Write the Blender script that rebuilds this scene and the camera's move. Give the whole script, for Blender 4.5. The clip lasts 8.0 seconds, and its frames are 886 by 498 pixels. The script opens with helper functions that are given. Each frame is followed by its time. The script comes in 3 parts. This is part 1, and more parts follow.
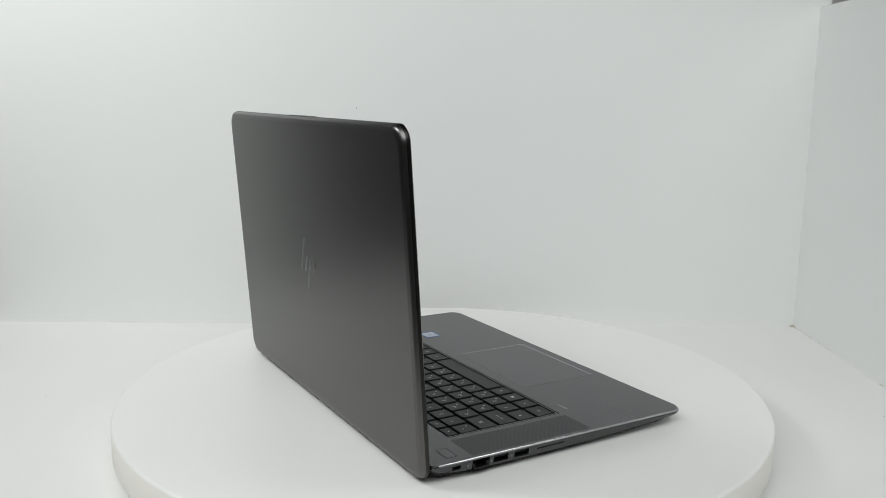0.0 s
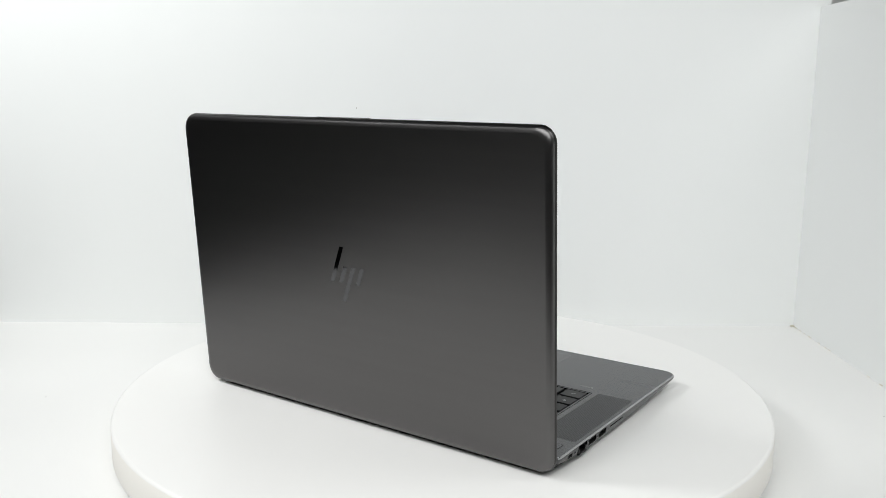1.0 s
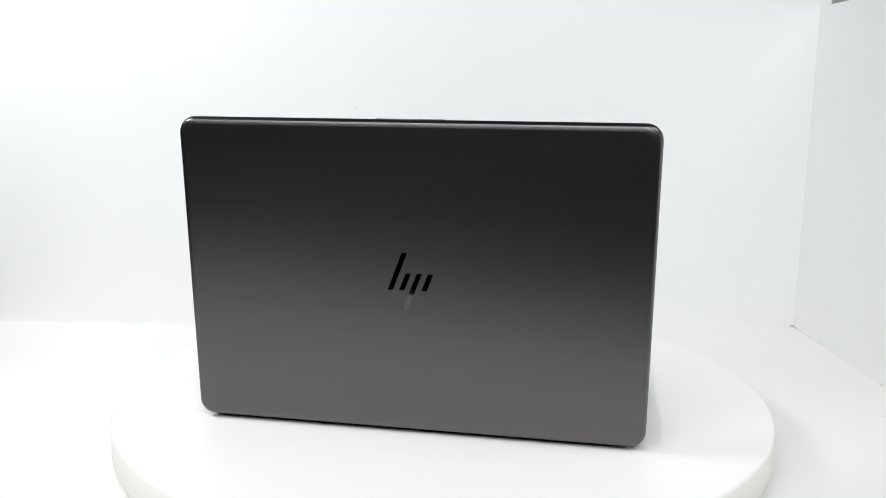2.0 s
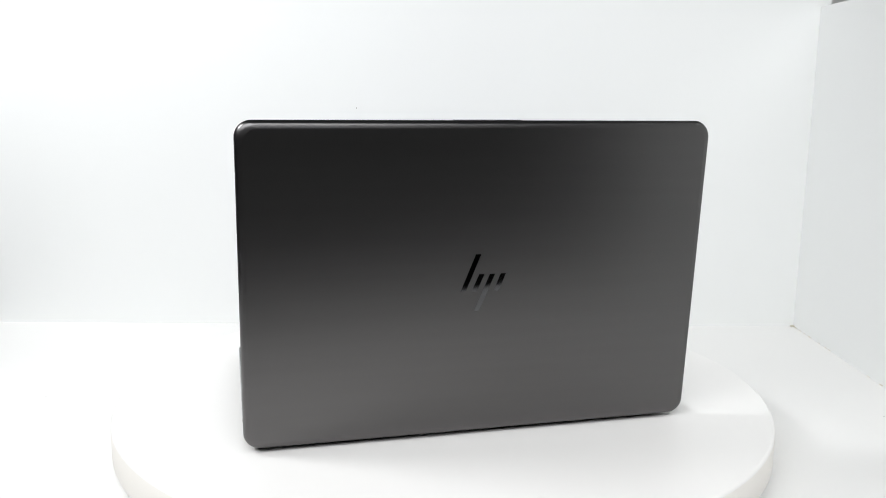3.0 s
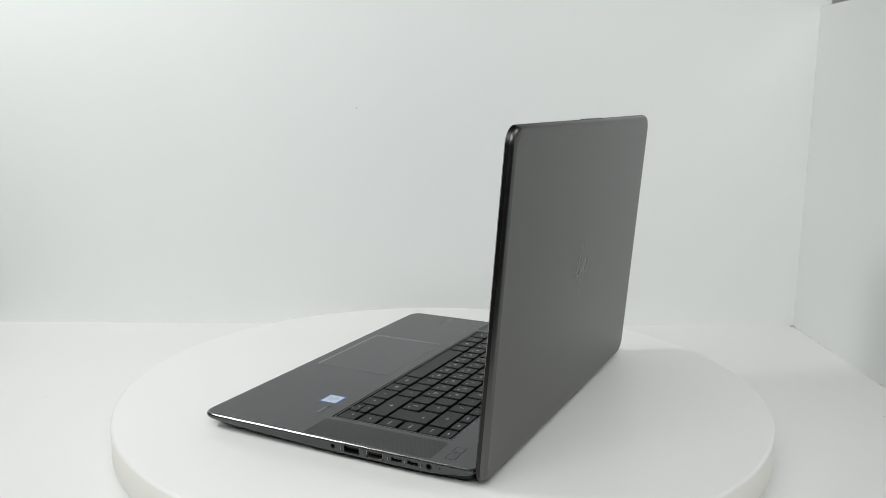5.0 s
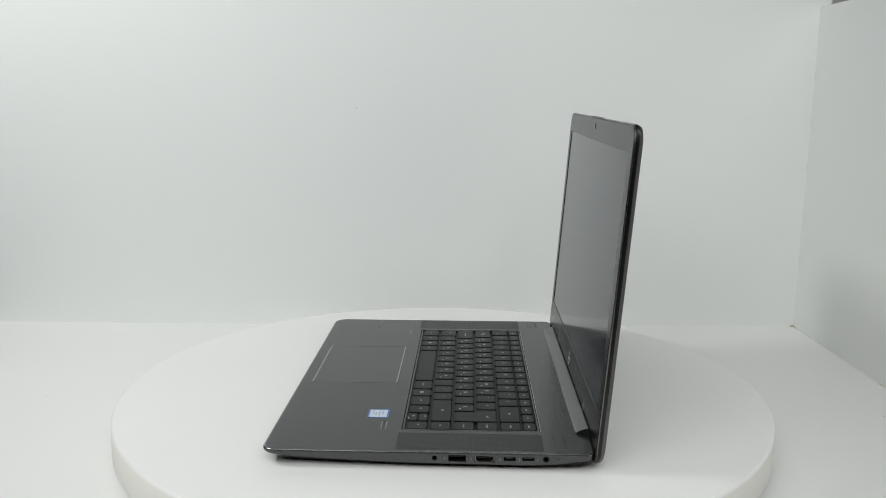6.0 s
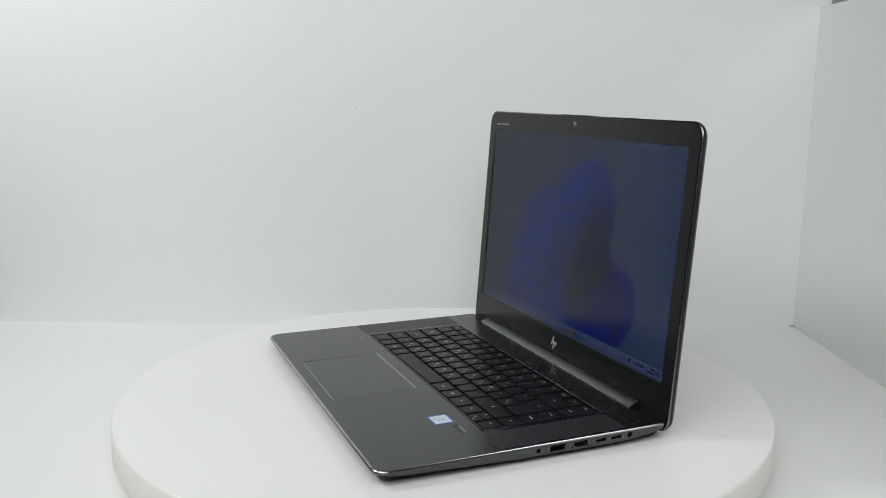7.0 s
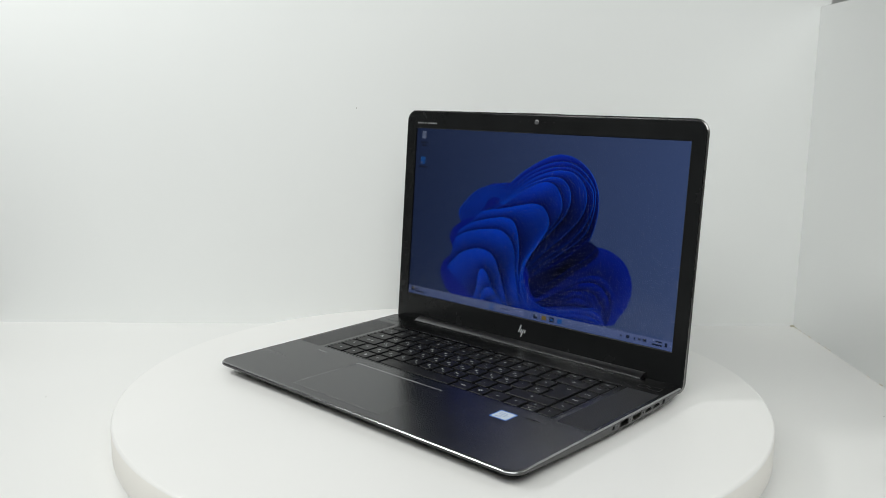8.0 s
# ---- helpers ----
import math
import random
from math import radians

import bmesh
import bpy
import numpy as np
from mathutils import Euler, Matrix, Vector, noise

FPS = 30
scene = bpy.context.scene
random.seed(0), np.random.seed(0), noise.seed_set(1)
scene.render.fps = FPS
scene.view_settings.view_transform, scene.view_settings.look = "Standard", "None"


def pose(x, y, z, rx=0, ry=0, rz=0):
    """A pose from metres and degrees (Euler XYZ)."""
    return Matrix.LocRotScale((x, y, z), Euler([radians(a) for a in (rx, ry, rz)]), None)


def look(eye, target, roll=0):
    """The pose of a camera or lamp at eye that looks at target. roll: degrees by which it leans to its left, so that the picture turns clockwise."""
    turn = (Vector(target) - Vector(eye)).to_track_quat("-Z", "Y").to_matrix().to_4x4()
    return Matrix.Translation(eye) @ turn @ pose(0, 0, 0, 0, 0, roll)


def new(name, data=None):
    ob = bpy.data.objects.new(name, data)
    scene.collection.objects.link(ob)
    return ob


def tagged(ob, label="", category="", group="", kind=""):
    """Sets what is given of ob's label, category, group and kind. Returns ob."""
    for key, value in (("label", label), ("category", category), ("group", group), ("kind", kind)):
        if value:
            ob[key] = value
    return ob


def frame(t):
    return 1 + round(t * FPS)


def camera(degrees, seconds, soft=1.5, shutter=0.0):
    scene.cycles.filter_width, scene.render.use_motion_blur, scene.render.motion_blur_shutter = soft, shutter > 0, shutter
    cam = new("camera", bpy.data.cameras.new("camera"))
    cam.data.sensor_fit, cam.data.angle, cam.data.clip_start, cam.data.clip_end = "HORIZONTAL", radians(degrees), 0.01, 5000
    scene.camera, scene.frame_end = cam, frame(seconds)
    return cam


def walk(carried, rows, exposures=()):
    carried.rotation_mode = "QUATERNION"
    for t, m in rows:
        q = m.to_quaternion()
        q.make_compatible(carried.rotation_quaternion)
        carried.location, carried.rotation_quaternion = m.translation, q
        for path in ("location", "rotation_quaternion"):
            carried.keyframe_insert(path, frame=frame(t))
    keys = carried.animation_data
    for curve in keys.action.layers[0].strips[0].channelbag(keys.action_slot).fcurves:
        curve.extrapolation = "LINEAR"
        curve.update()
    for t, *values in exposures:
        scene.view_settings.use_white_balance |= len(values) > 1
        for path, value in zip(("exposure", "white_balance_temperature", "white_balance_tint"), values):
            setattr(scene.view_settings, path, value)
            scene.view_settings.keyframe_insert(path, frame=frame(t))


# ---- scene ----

# ---------------------------------------------------------------- camera
cam = camera(54.94, 8.0, soft=0.85)
EYE = pose(0, -0.7873, 0.2773, 90 - 10.378, -0.584, 0.209)
EXPOSURES = [(0.0, -0.03, 6500, 9), (0.5, 0.17, 6500, 11), (1.0, 0.34, 6500, 11), (1.6, 0.47, 6450, 13), (2.5, 0.51, 6450, 13), (3.0, 0.53, 6450, 13),
             (3.5, 0.54, 6450, 13), (4.0, 0.42, 6450, 13), (4.5, 0.23, 6500, 10), (5.2, 0.06, 6500, 9), (6.0, -0.04, 6500, 9), (6.5, -0.05, 6450, 9),
             (7.0, -0.03, 6450, 9), (7.5, 0.06, 6500, 9), (8.0, 0.14, 6550, 9)]
walk(cam, [(0.0, EYE), (8.0, EYE)], EXPOSURES)

# ---------------------------------------------------------------- world and lamps
world = bpy.data.worlds.new("room_light")
scene.world = world
world.use_nodes = True
world.node_tree.nodes["Background"].inputs[0].default_value = (0.75, 0.85, 1.0, 1)
world.node_tree.nodes["Background"].inputs[1].default_value = 0.05


def strip_lamp(name, x, y, z, sx, sy, watts, target, colour):
    data = bpy.data.lights.new(name, "AREA")
    data.shape, data.size, data.size_y = "RECTANGLE", sx, sy
    data.energy, data.color = watts, colour
    ob = new(name, data)
    ob.matrix_basis = look((x, y, z), target)
    return tagged(ob, "bright white light panel beside the photo booth", "lamp")


NEUTRAL = (0.972, 1.0, 0.992)
strip_lamp("side_light", -0.80, -0.12, 0.80, 0.26, 0.18, 3.8, (0.0, 0.05, 0.0), NEUTRAL)
strip_lamp("side_light", 0.62, -0.25, 0.80, 0.30, 0.30, 1.1, (-0.2, 0.08, 0.0), NEUTRAL)
strip_lamp("light_panel", -0.20, -0.95, 1.05, 1.5, 0.8, 13.2, (0.10, 0.25, 0.08), NEUTRAL)

# ---------------------------------------------------------------- materials


def mat(name, colour, rough=0.5, metal=0.0, spec=0.5):
    m = bpy.data.materials.new(name)
    m.use_nodes = True
    b = m.node_tree.nodes["Principled BSDF"]
    b.inputs["Base Color"].default_value = (*colour, 1)
    b.inputs["Roughness"].default_value = rough
    b.inputs["Metallic"].default_value = metal
    b.inputs["Specular IOR Level"].default_value = spec
    return m


def nodes_of(m):
    t = m.node_tree
    return t, t.nodes, t.links, t.nodes["Principled BSDF"]


def mottle(m, scale, amount, rough_amount=0.0, bump=0.0, bump_scale=400.0, stretch=(1, 1, 1), coords="Object"):
    """Two scales of variation in colour, gloss and relief."""
    t, n, l, b = nodes_of(m)
    co = n.new("ShaderNodeTexCoord")
    mp = n.new("ShaderNodeMapping")
    mp.inputs["Scale"].default_value = stretch
    l.new(co.outputs[coords], mp.inputs[0])
    big, fine = n.new("ShaderNodeTexNoise"), n.new("ShaderNodeTexNoise")
    big.inputs["Scale"].default_value, fine.inputs["Scale"].default_value = scale, bump_scale
    big.inputs["Detail"].default_value, fine.inputs["Detail"].default_value = 5, 3
    for x in (big, fine):
        l.new(mp.outputs[0], x.inputs["Vector"])
    base = list(b.inputs["Base Color"].default_value)
    ramp = n.new("ShaderNodeValToRGB")
    ramp.color_ramp.elements[0].position, ramp.color_ramp.elements[1].position = 0.3, 0.7
    ramp.color_ramp.elements[0].color = [c * (1 - amount) for c in base[:3]] + [1]
    ramp.color_ramp.elements[1].color = [min(1, c * (1 + amount)) for c in base[:3]] + [1]
    l.new(big.outputs["Fac"], ramp.inputs[0])
    l.new(ramp.outputs[0], b.inputs["Base Color"])
    if rough_amount:
        r = b.inputs["Roughness"].default_value
        mr = n.new("ShaderNodeMapRange")
        mr.inputs["To Min"].default_value, mr.inputs["To Max"].default_value = r - rough_amount, r + rough_amount
        l.new(big.outputs["Fac"], mr.inputs["Value"])
        l.new(mr.outputs[0], b.inputs["Roughness"])
    if bump:
        bp = n.new("ShaderNodeBump")
        bp.inputs["Strength"].default_value, bp.inputs["Distance"].default_value = bump, 0.0002
        l.new(fine.outputs["Fac"], bp.inputs["Height"])
        l.new(bp.outputs[0], b.inputs["Normal"])
    return m


WALL = mottle(mat("white_board", (0.80, 0.81, 0.80), 0.6), 3.0, 0.012, 0.03, 0.15, 250)
FLOOR = mottle(mat("white_laminate", (0.835, 0.83, 0.815), 0.45), 4.0, 0.012, 0.05, 0.08, 300)
DISC = mottle(mat("white_lacquer", (0.875, 0.865, 0.845), 0.4), 5.0, 0.01, 0.05, 0.06, 300)
DISC_EDGE = mottle(mat("cream_edge_band", (0.86, 0.835, 0.79), 0.5), 6.0, 0.02, 0.03, 0.1, 300)
ROOM = mottle(mat("grey_plaster", (0.06, 0.06, 0.06), 0.8), 2.0, 0.1, 0.03, 0.2, 60)
OUTER = mottle(mat("light_grey_plaster", (0.78, 0.79, 0.78), 0.8), 2.0, 0.05, 0.03, 0.2, 60)
SEAM = mottle(mat("yellowed_sealant", (0.62, 0.58, 0.48), 0.7), 60.0, 0.2, 0.05, 0.3, 500)
DIRT = mat("grey_dirt", (0.42, 0.40, 0.37), 0.8)
METAL = mottle(mat("dark_anodised_aluminium", (0.098, 0.099, 0.102), 0.26, 1.0), 9.0, 0.05, 0.03, 0.03, 900, (1, 12, 12))
LID_METAL = mottle(mat("brushed_dark_aluminium", (0.129, 0.125, 0.125), 0.325, 1.0), 7.0, 0.02, 0.015, 0.12, 700, (0.6, 14, 14))
# same metal as the lid; the side's dark reflection is put into its colour
LID_SIDE = mottle(mat("lid_side_dark_reflection", (0.045, 0.043, 0.042), 0.38, 1.0), 40.0, 0.1, 0.04)
LID_EDGE = mottle(mat("dark_chamfer", (0.26, 0.255, 0.25), 0.28, 1.0), 40.0, 0.06, 0.04)
EDGE = mottle(mat("polished_chamfer", (0.42, 0.42, 0.43), 0.24, 1.0), 40.0, 0.06, 0.04)
HINGE = mottle(mat("satin_hinge_metal", (0.17, 0.17, 0.174), 0.30, 1.0), 20.0, 0.05, 0.05, 0.1, 900, (0.5, 10, 10))
BEZEL = mottle(mat("dark_bezel_plastic", (0.010, 0.0105, 0.0108), 0.26, 0.0, 0.28), 30.0, 0.12, 0.04, 0.12, 1800)
GASKET = mat("black_rubber", (0.006, 0.006, 0.006), 0.6)
# deck metal, its colour darkened to stand for shade in the key gaps
WELL = mottle(mat("keyboard_tray", (0.016, 0.016, 0.017), 0.45, 0.9), 40.0, 0.1, 0.04)
KEY = mottle(mat("key_plastic", (0.006, 0.006, 0.0066), 0.36, 0.0, 0.20), 60.0, 0.15, 0.05, 0.1, 2500)
LEGEND = mat("pale_key_print", (0.54, 0.56, 0.56), 0.6)
UNDER = mottle(mat("black_underside", (0.010, 0.010, 0.010), 0.6, 0.0, 0.2), 40.0, 0.1, 0.04)
READER = mat("reader_gloss", (0.05, 0.05, 0.05), 0.15, 1.0)
BLACK = mat("port_black", (0.004, 0.004, 0.004), 0.5)
CONTACT = mat("port_metal", (0.34, 0.33, 0.31), 0.4, 1.0)
MIRROR = mat("mirror_logo", (0.10, 0.10, 0.104), 0.05, 1.0)
CHROME = mat("bright_silver_paint", (0.72, 0.73, 0.74), 0.35, 0.2)
STICKER = mat("sticker_white", (0.62, 0.68, 0.76), 0.35)
STICKER_BLUE = mat("sticker_blue", (0.06, 0.17, 0.52), 0.35)
STICKER_INK = mat("sticker_ink", (0.38, 0.47, 0.62), 0.4)
SYMBOL = mat("grey_port_print", (0.20, 0.20, 0.20), 0.5)
PRINT = mat("silver_print", (0.34, 0.34, 0.34), 0.45, 0.5)
LENS = mat("lens_glass", (0.10, 0.10, 0.105), 0.2, 0.0, 1.0)
LENS.node_tree.nodes["Principled BSDF"].inputs["Coat Weight"].default_value = 1.0
PAD = mottle(mat("touchpad_glass", (0.104, 0.105, 0.108), 0.25, 1.0), 12.0, 0.04, 0.04, 0.05, 1200)


def grille_material():
    m = mat("perforated_grille", (0.085, 0.085, 0.087), 0.45, 0.8)
    t, n, l, b = nodes_of(m)
    co = n.new("ShaderNodeTexCoord")
    vo = n.new("ShaderNodeTexVoronoi")
    vo.inputs["Scale"].default_value, vo.inputs["Randomness"].default_value = 620, 0.0
    l.new(co.outputs["Object"], vo.inputs["Vector"])
    ramp = n.new("ShaderNodeValToRGB")
    e = ramp.color_ramp.elements
    e[0].position, e[0].color, e[1].position, e[1].color = 0.20, (0.028, 0.028, 0.028, 1), 0.36, (0.085, 0.085, 0.087, 1)
    l.new(vo.outputs["Distance"], ramp.inputs[0])
    l.new(ramp.outputs[0], b.inputs["Base Color"])
    bp = n.new("ShaderNodeBump")
    bp.inputs["Strength"].default_value, bp.inputs["Distance"].default_value = 0.6, 0.0003
    l.new(vo.outputs["Distance"], bp.inputs["Height"])
    l.new(bp.outputs[0], b.inputs["Normal"])
    return m


GRILLE = grille_material()


def glow(name, low, high, strength=1.0, along=None):
    """A lit patch of the display: colour runs along the patch's own V coordinate, its level along U."""
    m = bpy.data.materials.new(name)
    m.use_nodes = True
    t, n, l = m.node_tree, m.node_tree.nodes, m.node_tree.links
    n.remove(n["Principled BSDF"])
    uv = n.new("ShaderNodeTexCoord")
    sep = n.new("ShaderNodeSeparateXYZ")
    l.new(uv.outputs["UV"], sep.inputs[0])
    ramp = n.new("ShaderNodeValToRGB")
    ramp.color_ramp.elements[0].color, ramp.color_ramp.elements[1].color = (*low, 1), (*high, 1)
    l.new(sep.outputs["Y"], ramp.inputs[0])
    em = n.new("ShaderNodeEmission")
    em.inputs["Strength"].default_value = strength
    l.new(ramp.outputs[0], em.inputs["Color"])
    if along:
        level = n.new("ShaderNodeValToRGB")
        level.color_ramp.interpolation = "EASE"
        stops = level.color_ramp.elements
        while len(stops) < len(along):
            stops.new(0.5)
        for e, (at, v) in zip(stops, along):
            e.position = at
            e.color = (v, v, v, 1)
        l.new(sep.outputs["X"], level.inputs[0])
        power = n.new("ShaderNodeMath")
        power.operation = "MULTIPLY"
        power.inputs[1].default_value = strength
        l.new(level.outputs[0], power.inputs[0])
        l.new(power.outputs[0], em.inputs["Strength"])
    l.new(em.outputs[0], n["Material Output"].inputs["Surface"])
    return m


LIT = 0.58
# backdrop brightens rightwards: lamp haze on the screen is put into its colour
SKY_GLOW = glow("display_backdrop_hazed", (0.022, 0.042, 0.125), (0.060, 0.100, 0.25), LIT)
BAR_GLOW = glow("display_taskbar", (0.10, 0.15, 0.36), (0.13, 0.18, 0.40), LIT)
SWEEP = ((0.0, 0.7), (0.3, 1.0), (0.5, 0.55), (0.74, 0.12), (1.0, 0.16))
DROP = ((0.0, 0.8), (0.3, 1.0), (0.6, 0.45), (0.85, 0.75), (1.0, 0.5))
PETAL_RING = glow("display_petal_ring", (0.0, 0.006, 0.18), (0.0, 0.035, 0.62), LIT, SWEEP)
PETAL = glow("display_petal_blue", (0.0, 0.006, 0.16), (0.0, 0.060, 0.80), LIT, SWEEP)
PETAL_DROP = glow("display_petal_drop", (0.0, 0.006, 0.14), (0.0, 0.070, 0.82), LIT, DROP)
PETAL_BODY = glow("display_petal_body", (0.0, 0.012, 0.34), (0.0, 0.005, 0.20), LIT)
PETAL_DEEP = glow("display_petal_deep", (0.0, 0.004, 0.12), (0.0, 0.050, 0.62), LIT)
BUNDLE = glow("display_petal_bundle", (0.0, 0.002, 0.08), (0.0, 0.035, 0.55), LIT)
TONGUE = glow("display_petal_tongue", (0.0, 0.001, 0.03), (0.0, 0.02, 0.42), LIT, ((0.0, 0.2), (0.45, 0.8), (0.75, 0.7), (1.0, 0.35)))
THROAT = glow("display_petal_shade", (0.0, 0.014, 0.30), (0.0, 0.0005, 0.004), LIT)
RIM_GLOW = glow("display_petal_rim", (0.0, 0.11, 0.92), (0.0, 0.13, 1.0), LIT, ((0.0, 0.8), (0.3, 0.9), (0.5, 1.0), (0.74, 0.45), (1.0, 0.35)))
HOLLOW = glow("display_petal_hollow", (0.0, 0.003, 0.06), (0.0, 0.0005, 0.004), LIT)
FAINT_RIM = glow("display_petal_faint_rim", (0.0, 0.012, 0.22), (0.0, 0.015, 0.26), LIT)
ICON_WHITE = glow("icon_white", (0.2, 0.25, 0.4), (0.2, 0.25, 0.4), LIT)
ICON_BLUE = glow("icon_blue", (0.01, 0.10, 0.42), (0.02, 0.14, 0.5), LIT)
ICON_DARK = glow("icon_dark", (0.01, 0.015, 0.04), (0.02, 0.03, 0.07), LIT)
ICON_YELLOW = glow("icon_yellow", (0.22, 0.16, 0.06), (0.26, 0.19, 0.07), LIT)


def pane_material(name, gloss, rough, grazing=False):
    """A clear layer of the display with a satin reflection; a grazing one dims the picture seen from aside."""
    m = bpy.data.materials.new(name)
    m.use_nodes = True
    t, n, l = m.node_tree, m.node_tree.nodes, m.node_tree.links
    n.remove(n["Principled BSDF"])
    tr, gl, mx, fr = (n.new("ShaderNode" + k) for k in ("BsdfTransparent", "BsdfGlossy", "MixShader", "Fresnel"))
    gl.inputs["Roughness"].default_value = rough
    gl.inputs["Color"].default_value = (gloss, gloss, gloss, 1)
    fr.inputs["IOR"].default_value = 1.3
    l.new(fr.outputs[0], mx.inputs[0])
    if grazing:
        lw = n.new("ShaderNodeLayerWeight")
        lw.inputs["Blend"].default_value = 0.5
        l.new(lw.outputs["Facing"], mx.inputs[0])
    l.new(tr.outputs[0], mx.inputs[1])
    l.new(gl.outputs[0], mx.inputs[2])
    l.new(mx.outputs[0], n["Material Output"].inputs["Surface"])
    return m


PANE = pane_material("anti_glare_pane", 1.0, 0.14)
# added layer; its dark gloss imitates the screen losing brightness at oblique views
FILM = pane_material("view_dimming_film", 0.11, 0.3, True)

# ---------------------------------------------------------------- mesh helpers
MM = 0.001


def finish(name, bm, material, smooth=False, sharp=35, facing=True):
    me = bpy.data.meshes.new(name)
    if facing:
        bmesh.ops.recalc_face_normals(bm, faces=bm.faces)
    for f in bm.faces:
        f.smooth = smooth and len(f.verts) < 9
    if smooth:
        for e in bm.edges:
            if len(e.link_faces) == 2 and e.calc_face_angle(0) > radians(sharp):
                e.smooth = False
    bm.to_mesh(me)
    bm.free()
    for m in material if isinstance(material, (list, tuple)) else [material]:
        me.materials.append(m)
    return me


def part(name, bm, material, parent, label="", at=None, smooth=False, sharp=35, facing=True):
    ob = new(name, finish(name, bm, material, smooth, sharp, facing))
    ob.parent = parent
    if at is not None:
        ob.matrix_basis = at
    return tagged(ob, label)


def box(bm, x0, x1, y0, y1, z0, z1, bevel=0.0, segments=2):
    r = bmesh.ops.create_cube(bm, size=1)
    vs = r["verts"]
    for v in vs:
        v.co = Vector((x0 + (v.co.x + 0.5) * (x1 - x0), y0 + (v.co.y + 0.5) * (y1 - y0), z0 + (v.co.z + 0.5) * (z1 - z0)))
    if bevel:
        es = list({e for v in vs for e in v.link_edges})
        bmesh.ops.bevel(bm, geom=es, offset=bevel, segments=segments, affect="EDGES", profile=0.5)
    return bm


def boxed(x0, x1, y0, y1, z0, z1, bevel=0.0, segments=2):
    return box(bmesh.new(), x0, x1, y0, y1, z0, z1, bevel, segments)


def rounded(x0, x1, y0, y1, r, n=6, r_far=None):
    """Corner-rounded rectangle, counter-clockwise; r_far: another radius at y1."""
    pts = []
    q = r if r_far is None else r_far
    for cx, cy, a0, k in ((x1 - q, y1 - q, 0, q), (x0 + q, y1 - q, 90, q), (x0 + r, y0 + r, 180, r), (x1 - r, y0 + r, 270, r)):
        for i in range(n + 1):
            a = radians(a0 + 90 * i / n)
            pts.append((cx + k * math.cos(a), cy + k * math.sin(a)))
    return pts


def loft(bm, rings, cap_first=True, cap_last=True, material_of=None):
    """Closed rings of 3D points with the same count, joined in order."""
    vs = [[bm.verts.new(p) for p in ring] for ring in rings]
    for k, (a, b) in enumerate(zip(vs, vs[1:])):
        for i in range(len(a)):
            j = (i + 1) % len(a)
            f = bm.faces.new((a[i], a[j], b[j], b[i]))
            if material_of:
                f.material_index = material_of(k)
    if cap_first:
        bm.faces.new(list(reversed(vs[0])))
    if cap_last:
        bm.faces.new(vs[-1])
    return bm


def slab(x0, x1, y0, y1, z0, z1, r, edge=0.0, n=5):
    """Rounded plate with an eased top edge."""
    bm = bmesh.new()
    rings = [[(x, y, z0) for x, y in rounded(x0, x1, y0, y1, r, n)]]
    if edge:
        rings.append([(x, y, z1 - edge) for x, y in rounded(x0, x1, y0, y1, r, n)])
        rings.append([(x, y, z1) for x, y in rounded(x0 + edge, x1 - edge, y0 + edge, y1 - edge, max(r - edge, edge * 0.3), n)])
    else:
        rings.append([(x, y, z1) for x, y in rounded(x0, x1, y0, y1, r, n)])
    return loft(bm, rings)


def disc(bm, cx, cy, r, z0, z1, n=24, axis="z"):
    def at(a, z):
        u, v = r * math.cos(a), r * math.sin(a)
        return {"z": (cx + u, cy + v, z), "x": (z, cx + u, cy + v), "y": (cx + u, z, cy + v)}[axis]
    ring = lambda z: [at(2 * math.pi * i / n, z) for i in range(n)]
    return loft(bm, [ring(z0), ring(z1)])


def carve(me, cutter):
    """The mesh me less the solid in the bmesh cutter."""
    cm = bpy.data.meshes.new("cut")
    bmesh.ops.recalc_face_normals(cutter, faces=cutter.faces)
    cutter.to_mesh(cm)
    cutter.free()
    a, b = new("carved", me), new("cut", cm)
    mod = a.modifiers.new("cut", "BOOLEAN")
    mod.operation, mod.solver, mod.object = "DIFFERENCE", "EXACT", b
    bpy.context.view_layer.update()
    out = bpy.data.meshes.new_from_object(a.evaluated_get(bpy.context.evaluated_depsgraph_get()))
    for o in (a, b):
        bpy.data.objects.remove(o)
    return out


def lettering(text, size, depth=0.00003):
    cu = bpy.data.curves.new("text", "FONT")
    cu.body, cu.size, cu.align_x, cu.align_y, cu.extrude, cu.resolution_u = text, size, "CENTER", "CENTER", depth, 2
    ob = new("text", cu)
    bpy.context.view_layer.update()
    me = bpy.data.meshes.new_from_object(ob.evaluated_get(bpy.context.evaluated_depsgraph_get()))
    bpy.data.objects.remove(ob)
    me.materials.clear()
    me.materials.append(LEGEND)
    return me


def setting(name, bm, material, label, category, smooth=False):
    ob = new(name, finish(name, bm, material, smooth))
    return tagged(ob, label, category, kind="structure")


# ---------------------------------------------------------------- the booth
FLOOR_Z = -0.036
BACK = Matrix.Rotation(radians(1.1), 4, "Z")


